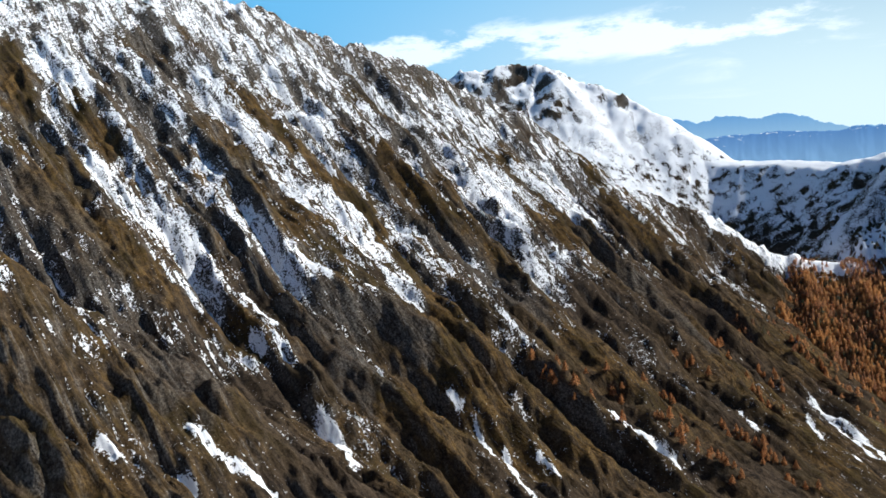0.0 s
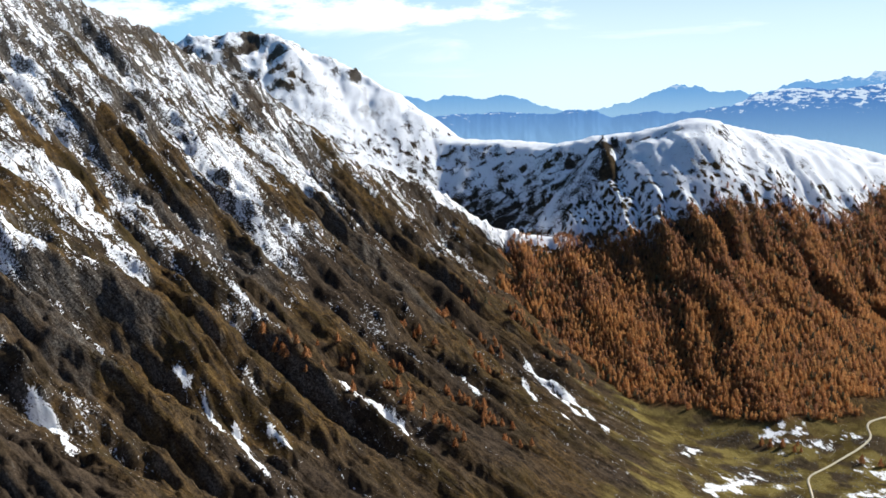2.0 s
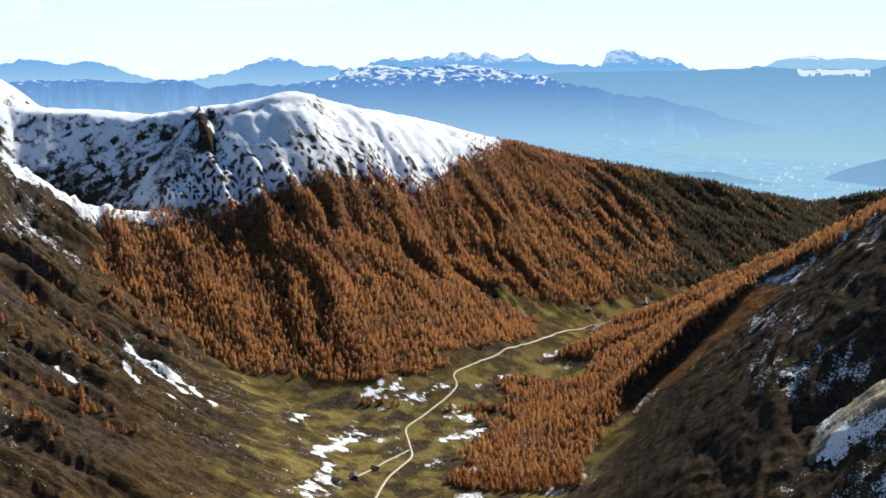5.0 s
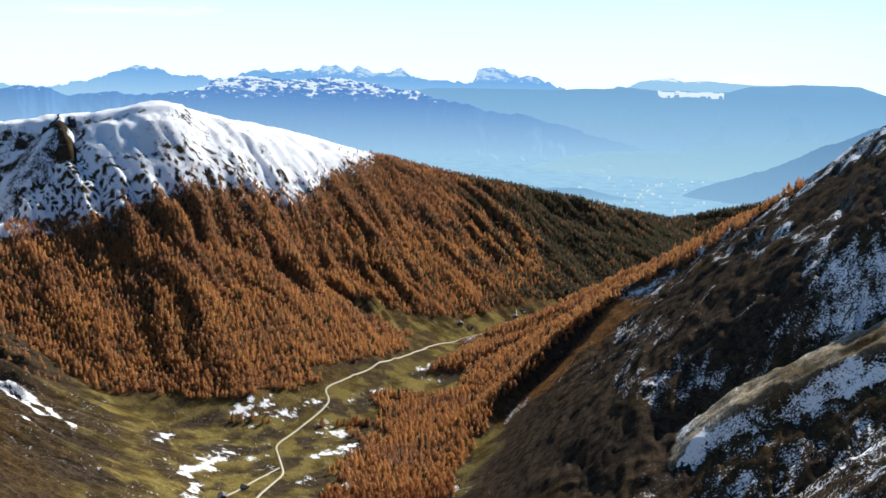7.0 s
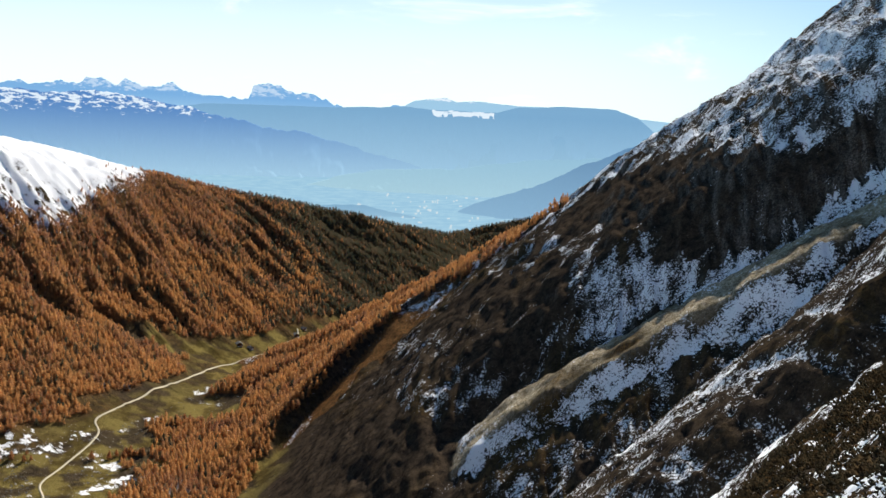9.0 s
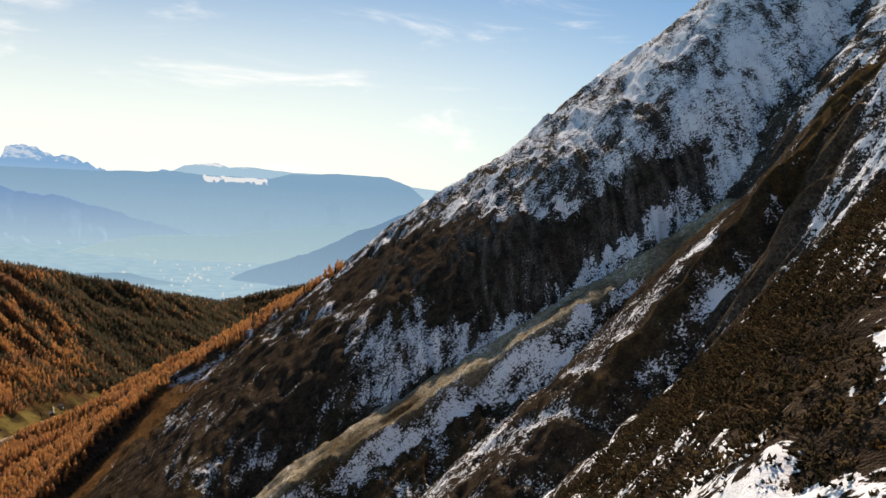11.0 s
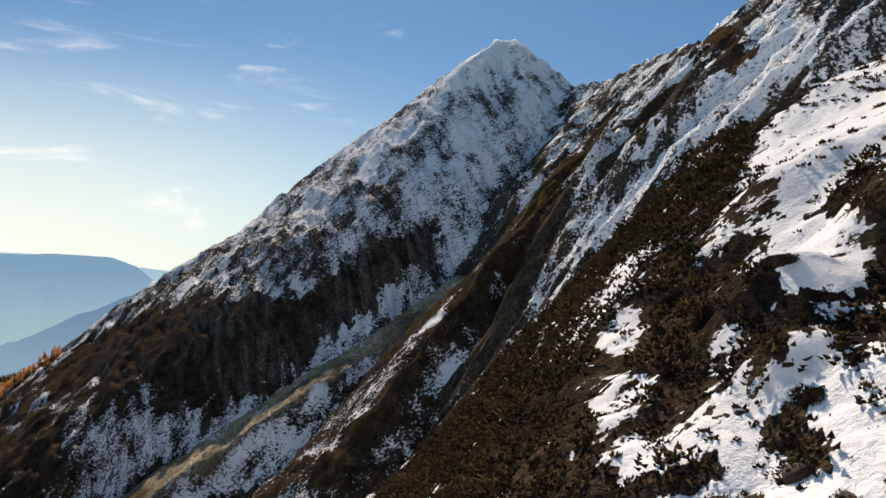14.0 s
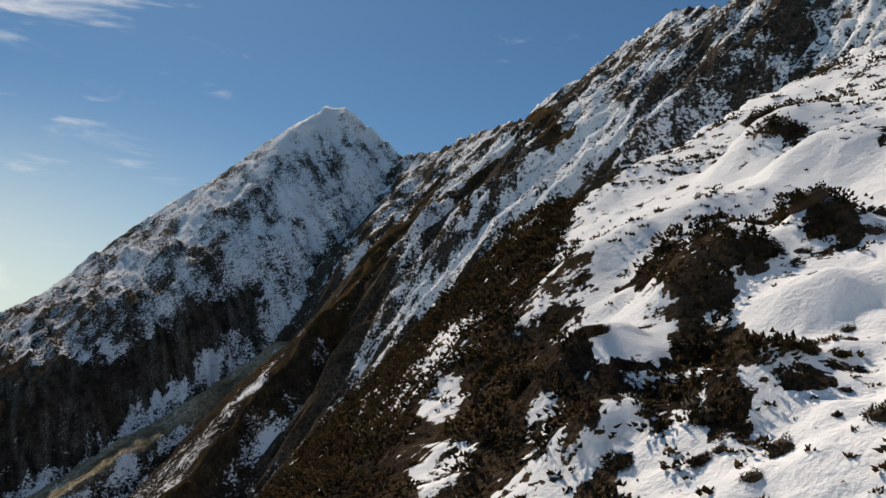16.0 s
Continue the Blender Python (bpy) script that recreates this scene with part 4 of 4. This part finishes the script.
def off_path(px, py):
    """Distance from the track."""
    best = np.full(px.shape, 1e9)
    for (ax, ay), (bx, by) in zip(PATH, PATH[1:]):
        ex, ey = bx - ax, by - ay
        t = np.clip(((px - ax) * ex + (py - ay) * ey) / (ex * ex + ey * ey), 0, 1)
        best = np.minimum(best, np.hypot(px - ax - t * ex, py - ay - t * ey))
    return best


# larch forest on the ridge across the valley
px, py, r = spots_in(-800, 1100, 1080, 2760, 5.8, 11)
crest = np.array(BACK_PEAK[8:] + FOREST_CREST[1:], float)
py_top = np.interp(px, crest[:, 0], crest[:, 1])
z, rule, gul, away = relief(px, py)[:4]
patchy_t = fbm(px / 70, py / 70, 3)
upper = tree_line(px) + 14 * patchy_t + 16 * fbm(px / 25, py / 25, 2) - 34 * (gul - 0.35)
lower = 26 + 9 * patchy_t
names = np.array(ORDER + ["floor"])[rule]
wooded = np.isin(names, ["forest", "bench", "back", "prow"])
ok = wooded & (py < py_top + 12) & (z < upper) & (z > lower)
ok |= wooded & (py < py_top) & (z < upper + 40) & (z > lower) & (r.rand(len(px)) < 0.07)
ok |= np.isin(names, ["left"]) & (py > 1080) & (px > -720) & (z > 50) & (z < 190) & (patchy_t > -0.05) & (r.rand(len(px)) < 0.14)
# the open meadow fan under the gully, and the hay field below
fan = bands(FAN, px, py, 0.3)
ok &= (off_path(px, py) > 12) & (fan < 0.5)
ok &= r.rand(len(px)) < 0.95 - 0.3 * step(patchy_t, 0.1, 0.5)
px, py, z, patchy_t, gul = px[ok], py[ok], z[ok], patchy_t[ok], gul[ok]
green = step(px + 0.25 * (py - 1500) + 160 * patchy_t, 80, 420)
tone = np.where(r.rand(len(px)) < 0.04 + 0.10 * step(gul, 0.4, 0.7) + 0.86 * green, r.uniform(0.8, 1.0, len(px)), np.clip(0.12 + 0.5 * patchy_t + 0.38 * step(z, 110, 240) + r.normal(0, 0.14, len(px)) + 0.25 * green, 0, 0.62))
size = r.uniform(7.5, 13, len(px)) * (0.7 + 0.3 * step(z, 290, 170))
forest = np.column_stack([px, py, z - 0.5, size, r.uniform(1.35, 2.0, len(px)), r.uniform(0, 6.28, len(px)), tone])
scatter("larch_forest", FAR_CONIFERS, forest, NEEDLES, "dense rust-orange autumn larches with dark spruces on the valley side", "forest", True)

# larch wood on the nose of the spur
px, py, r = spots_in(-170, 520, 920, 1560, 5.6, 12)
z, rule, gul, away = relief(px, py)[:4]
names = np.array(ORDER + ["floor"])[rule]
rc = np.array(RIGHT_CREST, float)
edge = np.interp(py, rc[:4, 1], rc[:4, 0])
beyond = np.where(py < 1268, px < edge + 14, np.isin(names, ["nose"]) | (px + py > 1600))
near_crest = np.isin(names, ["right", "nose"]) & (away < 75) & (z < 330) & (px * 0.70 + py * 0.71 > 1104 + 30 * fbm(px / 30, py / 30, 2))
ok = (beyond & np.isin(names, ["nose", "right", "floor"]) | near_crest) & (px - 0.15 * (py - 940) > -112 + 40 * fbm(px / 45, py / 45, 3)) & (z < 340)
ok &= (r.rand(len(px)) < 0.9) & ((py < 1290) | (px > 0.55 * (py - 1290) - 60)) & (off_path(px, py) > 34)
px, py, z = px[ok], py[ok], z[ok]
tone = np.clip(np.where(r.rand(len(px)) < 0.05, 0.9, 0.12 + 0.35 * fbm(px / 60, py / 60, 2) + r.normal(0, 0.1, len(px))), 0, 1)
nose_wood = np.column_stack([px, py, z, r.uniform(8, 14, len(px)), r.uniform(1.2, 1.8, len(px)), r.uniform(0, 6.28, len(px)), tone])
nose_wood = nose_wood[np.argsort(np.hypot(nose_wood[:, 0], nose_wood[:, 1]))]
scatter("larch_wood", CONIFERS, nose_wood[120:], NEEDLES, "bright orange larch wood on a spur above the path", "forest", True)


# ---- single larches on the open slopes ----
BARK = finish(*material("larch_bark"), (0.05, 0.035, 0.025, 1), 0.95)


def larch(seed):
    r = np.random.RandomState(seed)
    root = tagged(new("larch_tree"), "lone rust-orange larch on the open mountainside", "tree", "larches on the open slope")
    bm = bmesh.new()
    rings = []
    for k, (h, w) in enumerate(((-0.06, 0.026), (0.3, 0.018), (0.7, 0.008), (0.96, 0.002))):
        rings.append([bm.verts.new((w * math.cos(q * 1.047) + 0.006 * math.sin(k * 2 + seed), w * math.sin(q * 1.047), h)) for q in range(6)])
    for a, b in zip(rings, rings[1:]):
        for q in range(6):
            bm.faces.new((a[q], a[(q + 1) % 6], b[(q + 1) % 6], b[q]))
    part("trunk", bm, BARK, root, "thin grey-brown trunk")
    v, f = tree_shape(7, 10, 50 + seed)
    ob = sheet("crown", v[4:], f[3:] - 4, NEEDLES, smooth=False)
    attribute(ob, "tone", r.uniform(0.05, 0.35) + 0 * v[4:, 0])
    ob.parent = root
    return root


models = [larch(k) for k in range(4)]
r = np.random.RandomState(21)
GROVES = [(-565, 840, 9), (-527, 731, 10), (-526, 597, 8), (-459, 675, 9), (-463, 776, 9), (-435, 772, 8), (-415, 769, 6), (-593, 1172, 10), (-615, 1163, 8),
          (-580, 1018, 10), (-481, 676, 7), (-538, 667, 6), (-550, 596, 7), (-426, 673, 6), (-100, 1150, 20), (-250, 1130, 8), (-520, 900, 8), (-600, 950, 9),
          (-555, 1100, 14), (-640, 1060, 8)]
spots = []
for gx_, gy_, count in GROVES:
    for _ in range(count):
        d = r.normal(0, 13)
        spots.append((gx_ + 0.95 * d + r.normal(0, 4), gy_ + 0.2 * d + r.normal(0, 5)))
spots = [(a, b, ground_z(a, b)) for a, b in spots]
for k, (sx, sy, sz) in enumerate(spots):
    s = r.uniform(7, 13)
    m4 = pose(sx, sy, sz - 0.4, 0, 0, r.uniform(0, 360)) @ Matrix.Diagonal((s * 1.5, s * 1.5, s, 1))
    if k < len(models):
        models[k].matrix_basis = m4
    else:
        got = copy_thing(models[k % 4], Matrix())
        got.matrix_basis = m4


# the nearest larches of the wood on the spur
for k, (sx, sy, sz, s, w, turn, _) in enumerate(nose_wood[:120]):
    got = copy_thing(models[k % 4], Matrix())
    got.matrix_basis = Matrix.Translation((sx, sy, sz - 0.4)) @ Matrix.Rotation(turn, 4, "Z") @ Matrix.Diagonal((s * w, s * w, s, 1))
    tagged(got, "orange larch at the edge of the wood", group="larches at the wood's edge")


# ---- the path along the valley ----
m, tree, add = material("pale_gravel")
where = add("ShaderNodeNewGeometry").outputs["Position"]
grit = add("ShaderNodeTexNoise", {"Vector": where, "Scale": 1.2, "Detail": 5.0}).outputs[0]
GRAVEL = finish(m, tree, add, add("ShaderNodeMix", {0: grit, 6: (0.36, 0.31, 0.21, 1), 7: (0.58, 0.52, 0.40, 1)}, data_type="RGBA").outputs[2], 0.95, grit, 0.3, 0.1)


def track(name, line, width, label):
    p = np.array(line, float)
    t = np.concatenate([[0], np.cumsum(np.hypot(*np.diff(p, axis=0).T))])
    s = np.arange(0, t[-1], 4.0)
    cx, cy = np.interp(s, t, p[:, 0]), np.interp(s, t, p[:, 1])
    kern = np.ones(7) / 7
    cx = np.convolve(np.pad(cx, 3, mode="edge"), kern, "valid") + 1.5 * noise2(s / 60, s * 0)
    cy = np.convolve(np.pad(cy, 3, mode="edge"), kern, "valid")
    tx, ty = np.gradient(cx), np.gradient(cy)
    ln = np.hypot(tx, ty)
    nx, ny = -ty / ln, tx / ln
    w = width * (1 + 0.25 * noise2(s / 14, s * 0 + 4)) / 2
    rows = []
    for o, dz in ((-1.15, -0.8), (-1, 0.45), (0, 0.55), (1, 0.45), (1.15, -0.8)):
        gx_, gy_ = cx + o * w * nx, cy + o * w * ny
        gz_ = np.convolve(np.pad(relief(gx_, gy_)[0], 4, mode="edge"), np.ones(9) / 9, "valid")
        rows.append(np.column_stack([gx_, gy_, np.maximum(gz_, relief(gx_, gy_)[0]) + dz]))
    v = np.stack(rows, 1)
    n = len(s)
    f = [(k * 5 + q, k * 5 + q + 1, (k + 1) * 5 + q + 1, (k + 1) * 5 + q) for k in range(n - 1) for q in range(4)]
    return tagged(sheet(name, v.reshape(-1, 3), np.array(f)[:, ::-1], GRAVEL), label, "path", kind="structure")


track("road", PATH, 2.5, "pale gravel farm track winding along the valley floor")
track("path", FORK, 2.2, "narrow grassy track branching to the huts")

# ---- alpine huts ----
WOOD = finish(*material("weathered_larch"), (0.085, 0.055, 0.035, 1), 0.85)
m, tree, add = material("shingles")
where = add("ShaderNodeNewGeometry").outputs["Position"]
grit = add("ShaderNodeTexNoise", {"Vector": where, "Scale": 2.0, "Detail": 4.0}).outputs[0]
SHINGLE = finish(m, tree, add, add("ShaderNodeMix", {0: grit, 6: (0.06, 0.06, 0.065, 1), 7: (0.2, 0.19, 0.18, 1)}, data_type="RGBA").outputs[2], 0.8)
STONE = finish(*material("limewashed_stone"), (0.55, 0.53, 0.48, 1), 0.9)
GLASS = finish(*material("window_glass"), (0.02, 0.025, 0.03, 1), 0.15)


def hut(x, y, turn, wide, deep, tall, label):
    root = tagged(new("alpine_hut"), label, "hut", "huts in the valley")
    root.matrix_basis = pose(x, y, ground_z(x, y) - 0.5, 0, 0, turn)
    bm = bmesh.new()
    box(bm, -wide / 2, -deep / 2, -0.6, wide / 2, deep / 2, 1.1)
    part("base", bm, STONE, root, "white limewashed stone base")
    bm = bmesh.new()
    peak = tall + 0.32 * wide
    h = wide / 2 - 0.1
    for yy in (-deep / 2 + 0.1, deep / 2 - 0.1):
        for p in ((-h, 1.0), (h, 1.0), (h, tall), (0, peak), (-h, tall)):
            bm.verts.new((p[0], yy, p[1]))
    bm.verts.ensure_lookup_table()
    v = bm.verts
    bm.faces.new(v[0:5])
    bm.faces.new(list(v[5:10])[::-1])
    for k in range(5):
        bm.faces.new((v[k], v[5 + k], v[5 + (k + 1) % 5], v[(k + 1) % 5]))
    bmesh.ops.recalc_face_normals(bm, faces=bm.faces)
    part("wall", bm, WOOD, root, "sun-browned timber walls")
    for side in (-1, 1):
        bm = bmesh.new()
        e, yy = wide / 2 + 0.7, deep / 2 + 0.8
        zt, ze = peak + 0.1, tall - 0.4
        for dz in (0.0, 0.22):
            for px_, pz_, py_ in ((0, zt, -yy), (0, zt, yy), (side * e, ze, yy), (side * e, ze, -yy)):
                bm.verts.new((px_, py_, pz_ + dz))
        bm.verts.ensure_lookup_table()
        v = bm.verts
        for q in ((0, 1, 2, 3), (7, 6, 5, 4), (0, 4, 5, 1), (1, 5, 6, 2), (2, 6, 7, 3), (3, 7, 4, 0)):
            bm.faces.new([v[k] for k in q])
        bmesh.ops.recalc_face_normals(bm, faces=bm.faces)
        part("roof_slope", bm, SHINGLE, root, "grey shingled roof slope")
    bm = bmesh.new()
    box(bm, -0.5, -deep / 2 - 0.02, 0.3, 0.5, -deep / 2 + 0.15, 2.3)
    part("door", bm, WOOD, root)
    for wx_ in (-wide / 4 - 0.3, wide / 4 + 0.3):
        bm = bmesh.new()
        box(bm, wx_ - 0.45, -deep / 2 + 0.02, 1.4, wx_ + 0.45, -deep / 2 + 0.14, 2.3)
        part("window", bm, GLASS, root)
    bm = bmesh.new()
    box(bm, 0.8, 0.3, tall, 1.5, 1.0, peak + 0.9)
    part("chimney", bm, STONE, root)
    return root


for spec in ((-219, 908, 20, 8, 10, 3.2, "dark-roofed timber alpine hut beside the track"), (-203, 940, 65, 6, 7, 2.8, "small timber barn beside a hut"),
             (-233, 887, 80, 6, 8, 2.8, "small timber barn on the meadow"),
             (-58, 1462, 30, 9, 11, 3.4, "timber farm hut above the meadow"), (-126, 1342, 60, 6, 9, 2.9, "timber hut beside the track"),
             (-155, 1330, 40, 6, 8, 2.9, "small barn at the edge of the wood"), (34, 1630, 10, 10, 13, 3.8, "pale-roofed farm building at the wood's edge"),
             (53, 1628, 50, 7, 9, 3.0, "small farm barn with pale roof"), (139, 1723, 15, 9, 12, 3.6, "farmhouse at the far end of the meadow"),
             (156, 1754, 70, 7, 9, 3.0, "small barn beside a farmhouse")):
    hut(*spec)

# ---- shrubs and boulders on the near slope ----
HEATHER = leaf_material("heather", (0.12, 0.066, 0.022), (0.07, 0.042, 0.018), (0.03, 0.024, 0.014), 0.15, 0.0, 0.9)
SHRUB = leaf_material("juniper", (0.038, 0.036, 0.018), (0.058, 0.040, 0.020), (0.024, 0.024, 0.014), 0.1, 0.0, 0.9)
m, tree, add = material("grey_rock")
where = add("ShaderNodeNewGeometry").outputs["Position"]
grit = add("ShaderNodeTexNoise", {"Vector": where, "Scale": 0.7, "Detail": 7.0, "Roughness": 0.7}).outputs[0]
ROCK = finish(m, tree, add, add("ShaderNodeMix", {0: grit, 6: (0.045, 0.042, 0.038, 1), 7: (0.20, 0.185, 0.165, 1)}, data_type="RGBA").outputs[2], 0.9, grit, 0.8, 0.4)


def lump(detail, rough, flat, seed, spiky):
    bm = bmesh.new()
    bmesh.ops.create_icosphere(bm, subdivisions=detail, radius=1.0)
    for v in bm.verts:
        p = v.co.copy()
        d = 1 + rough * noise.fractal(p * 1.3 + Vector((seed * 7.1, 0, 0)), 0.8, 2.0, 4)
        d += spiky * noise.noise(p * 9 + Vector((0, seed * 3.3, 0))) + 0.6 * spiky * noise.noise(p * 21)
        v.co = Vector((p.x * d, p.y * d, p.z * d * flat))
    return bm


def sprigs(count, flat, length, seed):
    """A low bush as ragged sprigs that bristle out of a dome."""
    r = np.random.RandomState(seed)
    v, f = [], []
    for k in range(count):
        a, e = r.uniform(0, 6.283), math.asin(r.uniform(-0.25, 1.0))
        lobe = 0.72 + 0.22 * math.sin(2 * a + seed) + 0.16 * math.sin(3 * a + 3 * seed) + 0.12 * math.sin(7 * a + 2 * seed) + 0.14 * math.sin(6 * e + 4 * a)
        rad = lobe * r.uniform(0.7, 1.0)
        c = Vector((rad * math.cos(a) * math.cos(e), rad * math.sin(a) * math.cos(e), flat * rad * math.sin(e)))
        out = Vector((math.cos(a) * math.cos(e), math.sin(a) * math.cos(e), 0.5 + math.sin(e))).normalized()
        side = out.orthogonal().normalized()
        other = out.cross(side)
        w, n = length * r.uniform(0.45, 0.8), len(v)
        v.append(tuple(c + out * length * r.uniform(0.7, 1.4)))
        for q in range(3):
            g = q * 2.094 + a
            v.append(tuple(c - 0.4 * length * out + w * (math.cos(g) * side + math.sin(g) * other)))
        f += [(n, n + 1 + q, n + 1 + (q + 1) % 3) for q in range(3)]
    return np.array(v, np.float32), np.array(f, np.int32)


def shrub_model(seed, count):
    root = tagged(new("juniper_shrub"), "low dark juniper shrub half buried in snow", "shrub", "shrubs on the snowy slope")
    v, f = sprigs(count, 0.6, 0.06, seed + 3)
    ob = sheet("foliage", v, f, SHRUB, smooth=False)
    attribute(ob, "tone", np.random.RandomState(seed).uniform(0, 0.9, len(v)))
    ob.parent = root
    bm = lump(2, 0.4, 0.5, seed, 0.05)
    bmesh.ops.scale(bm, verts=bm.verts, vec=(0.62, 0.62, 0.75))
    core = part("core", bm, BARK, root, "dark woody core", smooth=True)
    return root


def on_slope(x, y, sink, turn):
    """A pose on the ground, leaning half-way with the slope."""
    z, zx, zy = relief(np.array([x, x + 1.5, x]), np.array([y, y, y + 1.5]))[0]
    up = Vector((-(zx - z) / 1.5 * 0.6, -(zy - z) / 1.5 * 0.6, 1)).normalized()
    lean = Vector((0, 0, 1)).rotation_difference(up).to_matrix().to_4x4()
    return Matrix.Translation((x, y, z - sink)) @ lean @ Matrix.Rotation(turn, 4, "Z")


shrubs = [shrub_model(k, 1500 if k < 3 else 450) for k in range(7)]
r = np.random.RandomState(5)
# x, y, radius
PLACED = [(53.1, 14.4, 1.9), (55.0, 23.2, 1.3), (53.6, 20.0, 1.6), (66.5, 25.8, 0.8), (59.7, 20.8, 1.1), (94.2, 28.1, 1.8),
          (47.0, 15.5, 0.9), (40.9, 15.2, 1.2), (40.1, 13.2, 1.1), (38.0, 13.1, 0.7), (41.0, 16.5, 0.7), (36.3, 10.0,
          0.9), (35.5, 10.4, 0.7), (35.6, 14.5, 0.9), (32.3, 12.1, 0.9), (30.2, 11.5, 0.6), (39.4,
          19.9, 0.8), (31.0, 14.7, 0.9), (31.1, 7.5, 0.3), (33.5, 7.8, 0.3), (53.3, 17.2, 0.7),
          (50.3, 13.3, 0.6), (49.0, 13.5, 0.6), (36.9, 8.8, 0.5), (39.3, 23.4, 1.2), (43.6, 24.7, 0.9), (35.9, 23.1,
          1.0), (130.0, 41.6, 3.7)]
spots = [(a, b, 0.9 * c) for a, b, c in PLACED]
px, py, r = spots_in(20, 200, 0, 120, 2.6, 31)
z, rule, gul, away = relief(px, py)[:4]
thick_ = fbm(px / 17, py / 17, 2)
ok = (rule == ORDER.index("knoll")) & (thick_ > 0.20) & (r.rand(len(px)) < 0.75)
spots += [(a, b, c) for a, b, c in zip(px[ok], py[ok], r.uniform(0.35, 1.1, ok.sum()))][:130]
for k, (sx, sy, s) in enumerate(spots):
    m4 = on_slope(sx, sy, 0.08 * s, r.uniform(0, 6.28)) @ Matrix.Diagonal((s * r.uniform(0.8, 1.25), s, s * r.uniform(0.75, 1.1), 1))
    if k < len(shrubs):
        shrubs[k].matrix_basis = m4
    else:
        copy_thing(shrubs[k % 3 if k < len(PLACED) else 3 + k % 4], Matrix()).matrix_basis = m4


def crumbs(detail, rough, flat, seed, spiky=0.0):
    bm = lump(detail, rough, flat, seed, spiky)
    bm.verts.ensure_lookup_table()
    v = np.array([q.co[:] for q in bm.verts], np.float32)
    f = np.array([[q.index for q in face.verts] for face in bm.faces], np.int32)
    bm.free()
    return v, f


# heather tufts on the near and middle slopes
px, py, r = spots_in(15, 230, 0, 230, 1.35, 41)
z, rule, gul, away = relief(px, py)[:4]
dist = np.hypot(px, py)
thick_ = fbm(px / 16, py / 16, 3) + 0.7 * step((-0.47 * px + 0.883 * py) / dist, -0.03, 0.08)
ok = (rule == ORDER.index("knoll")) & ((thick_ > 0.25) | (r.rand(len(px)) < 0.12)) & (dist > 22)
tuft = np.column_stack([px, py, z - 0.05, r.uniform(0.12, 0.42, len(px)) * (0.5 + dist / 90), r.uniform(0.9, 1.5, len(px)), r.uniform(0, 6.28, len(px)), r.uniform(0, 1, len(px))])[ok]
scatter("heather_tufts", [sprigs(16, 0.55, 0.32, 20 + k) for k in range(6)], tuft[np.argsort(np.hypot(tuft[:, 0], tuft[:, 1]))][:5200], HEATHER, "dark brown tufts of heather and dwarf shrub on the slope", "shrubs", True)

# low dark scrub that covers the steep side of the near slope
px, py, r = spots_in(18, 330, 0, 330, 1.15, 61)
z, rule, gul, away = relief(px, py)[:4]
dist = np.hypot(px, py)
thick_ = 0.5 * fbm(px / 9, py / 9, 3) + 0.45 * step((-0.47 * px + 0.883 * py) / dist, 0.0, 0.08) + 0.8 * bands(NEAR_SCRUB + KNOLL_SCRUB, px, py, 0.5) - 0.9 * bands(NEAR_SNOW + KNOLL_SNOW, px, py, 0.4)
ok = (rule == ORDER.index("knoll")) & (thick_ + 0.35 * fbm(px / 3, py / 3, 2) > 0.42) & (dist > 24) & (r.rand(len(px)) < 0.9)
ok |= np.isin(rule, [ORDER.index(n) for n in ("upper", "brown")]) & (fbm(px / 20, py / 20, 3) > 0.15) & (r.rand(len(px)) < 0.25)
bush = np.column_stack([px, py, z - 0.1, r.uniform(0.5, 1.25, len(px)) * (0.7 + dist / 160), r.uniform(0.9, 1.5, len(px)), r.uniform(0, 6.28, len(px)), r.uniform(0, 1, len(px))])[ok]
SCRUB = leaf_material("dwarf_scrub", (0.072, 0.047, 0.023), (0.046, 0.034, 0.019), (0.026, 0.023, 0.015), 0.15, 0.0, 0.9)
scatter("dwarf_scrub", [sprigs(30, 0.85, 0.17, 60 + k) for k in range(6)], bush[np.argsort(np.hypot(bush[:, 0], bush[:, 1]))][:5600], SCRUB, "dense dark olive-brown dwarf scrub on the steep slope", "shrubs", True)

# boulders on the valley floor and along the rocky crests
px, py, r = spots_in(-420, 20, 900, 1330, 7, 51)
z, rule, gul, away = relief(px, py)[:4]
ok = (rule < 0) & (fbm(px / 40 + 3, py / 40, 3) > 0.28)
stones = np.column_stack([px, py, z - 0.2, r.uniform(0.5, 1.7, len(px)), r.uniform(0.8, 1.4, len(px)), r.uniform(0, 6.28, len(px)), r.uniform(0, 1, len(px))])[ok]
scatter("boulders", [crumbs(1, 0.5, 0.7, k + 9) for k in range(5)], stones, ROCK, "scattered grey boulders on the meadow", "boulders")
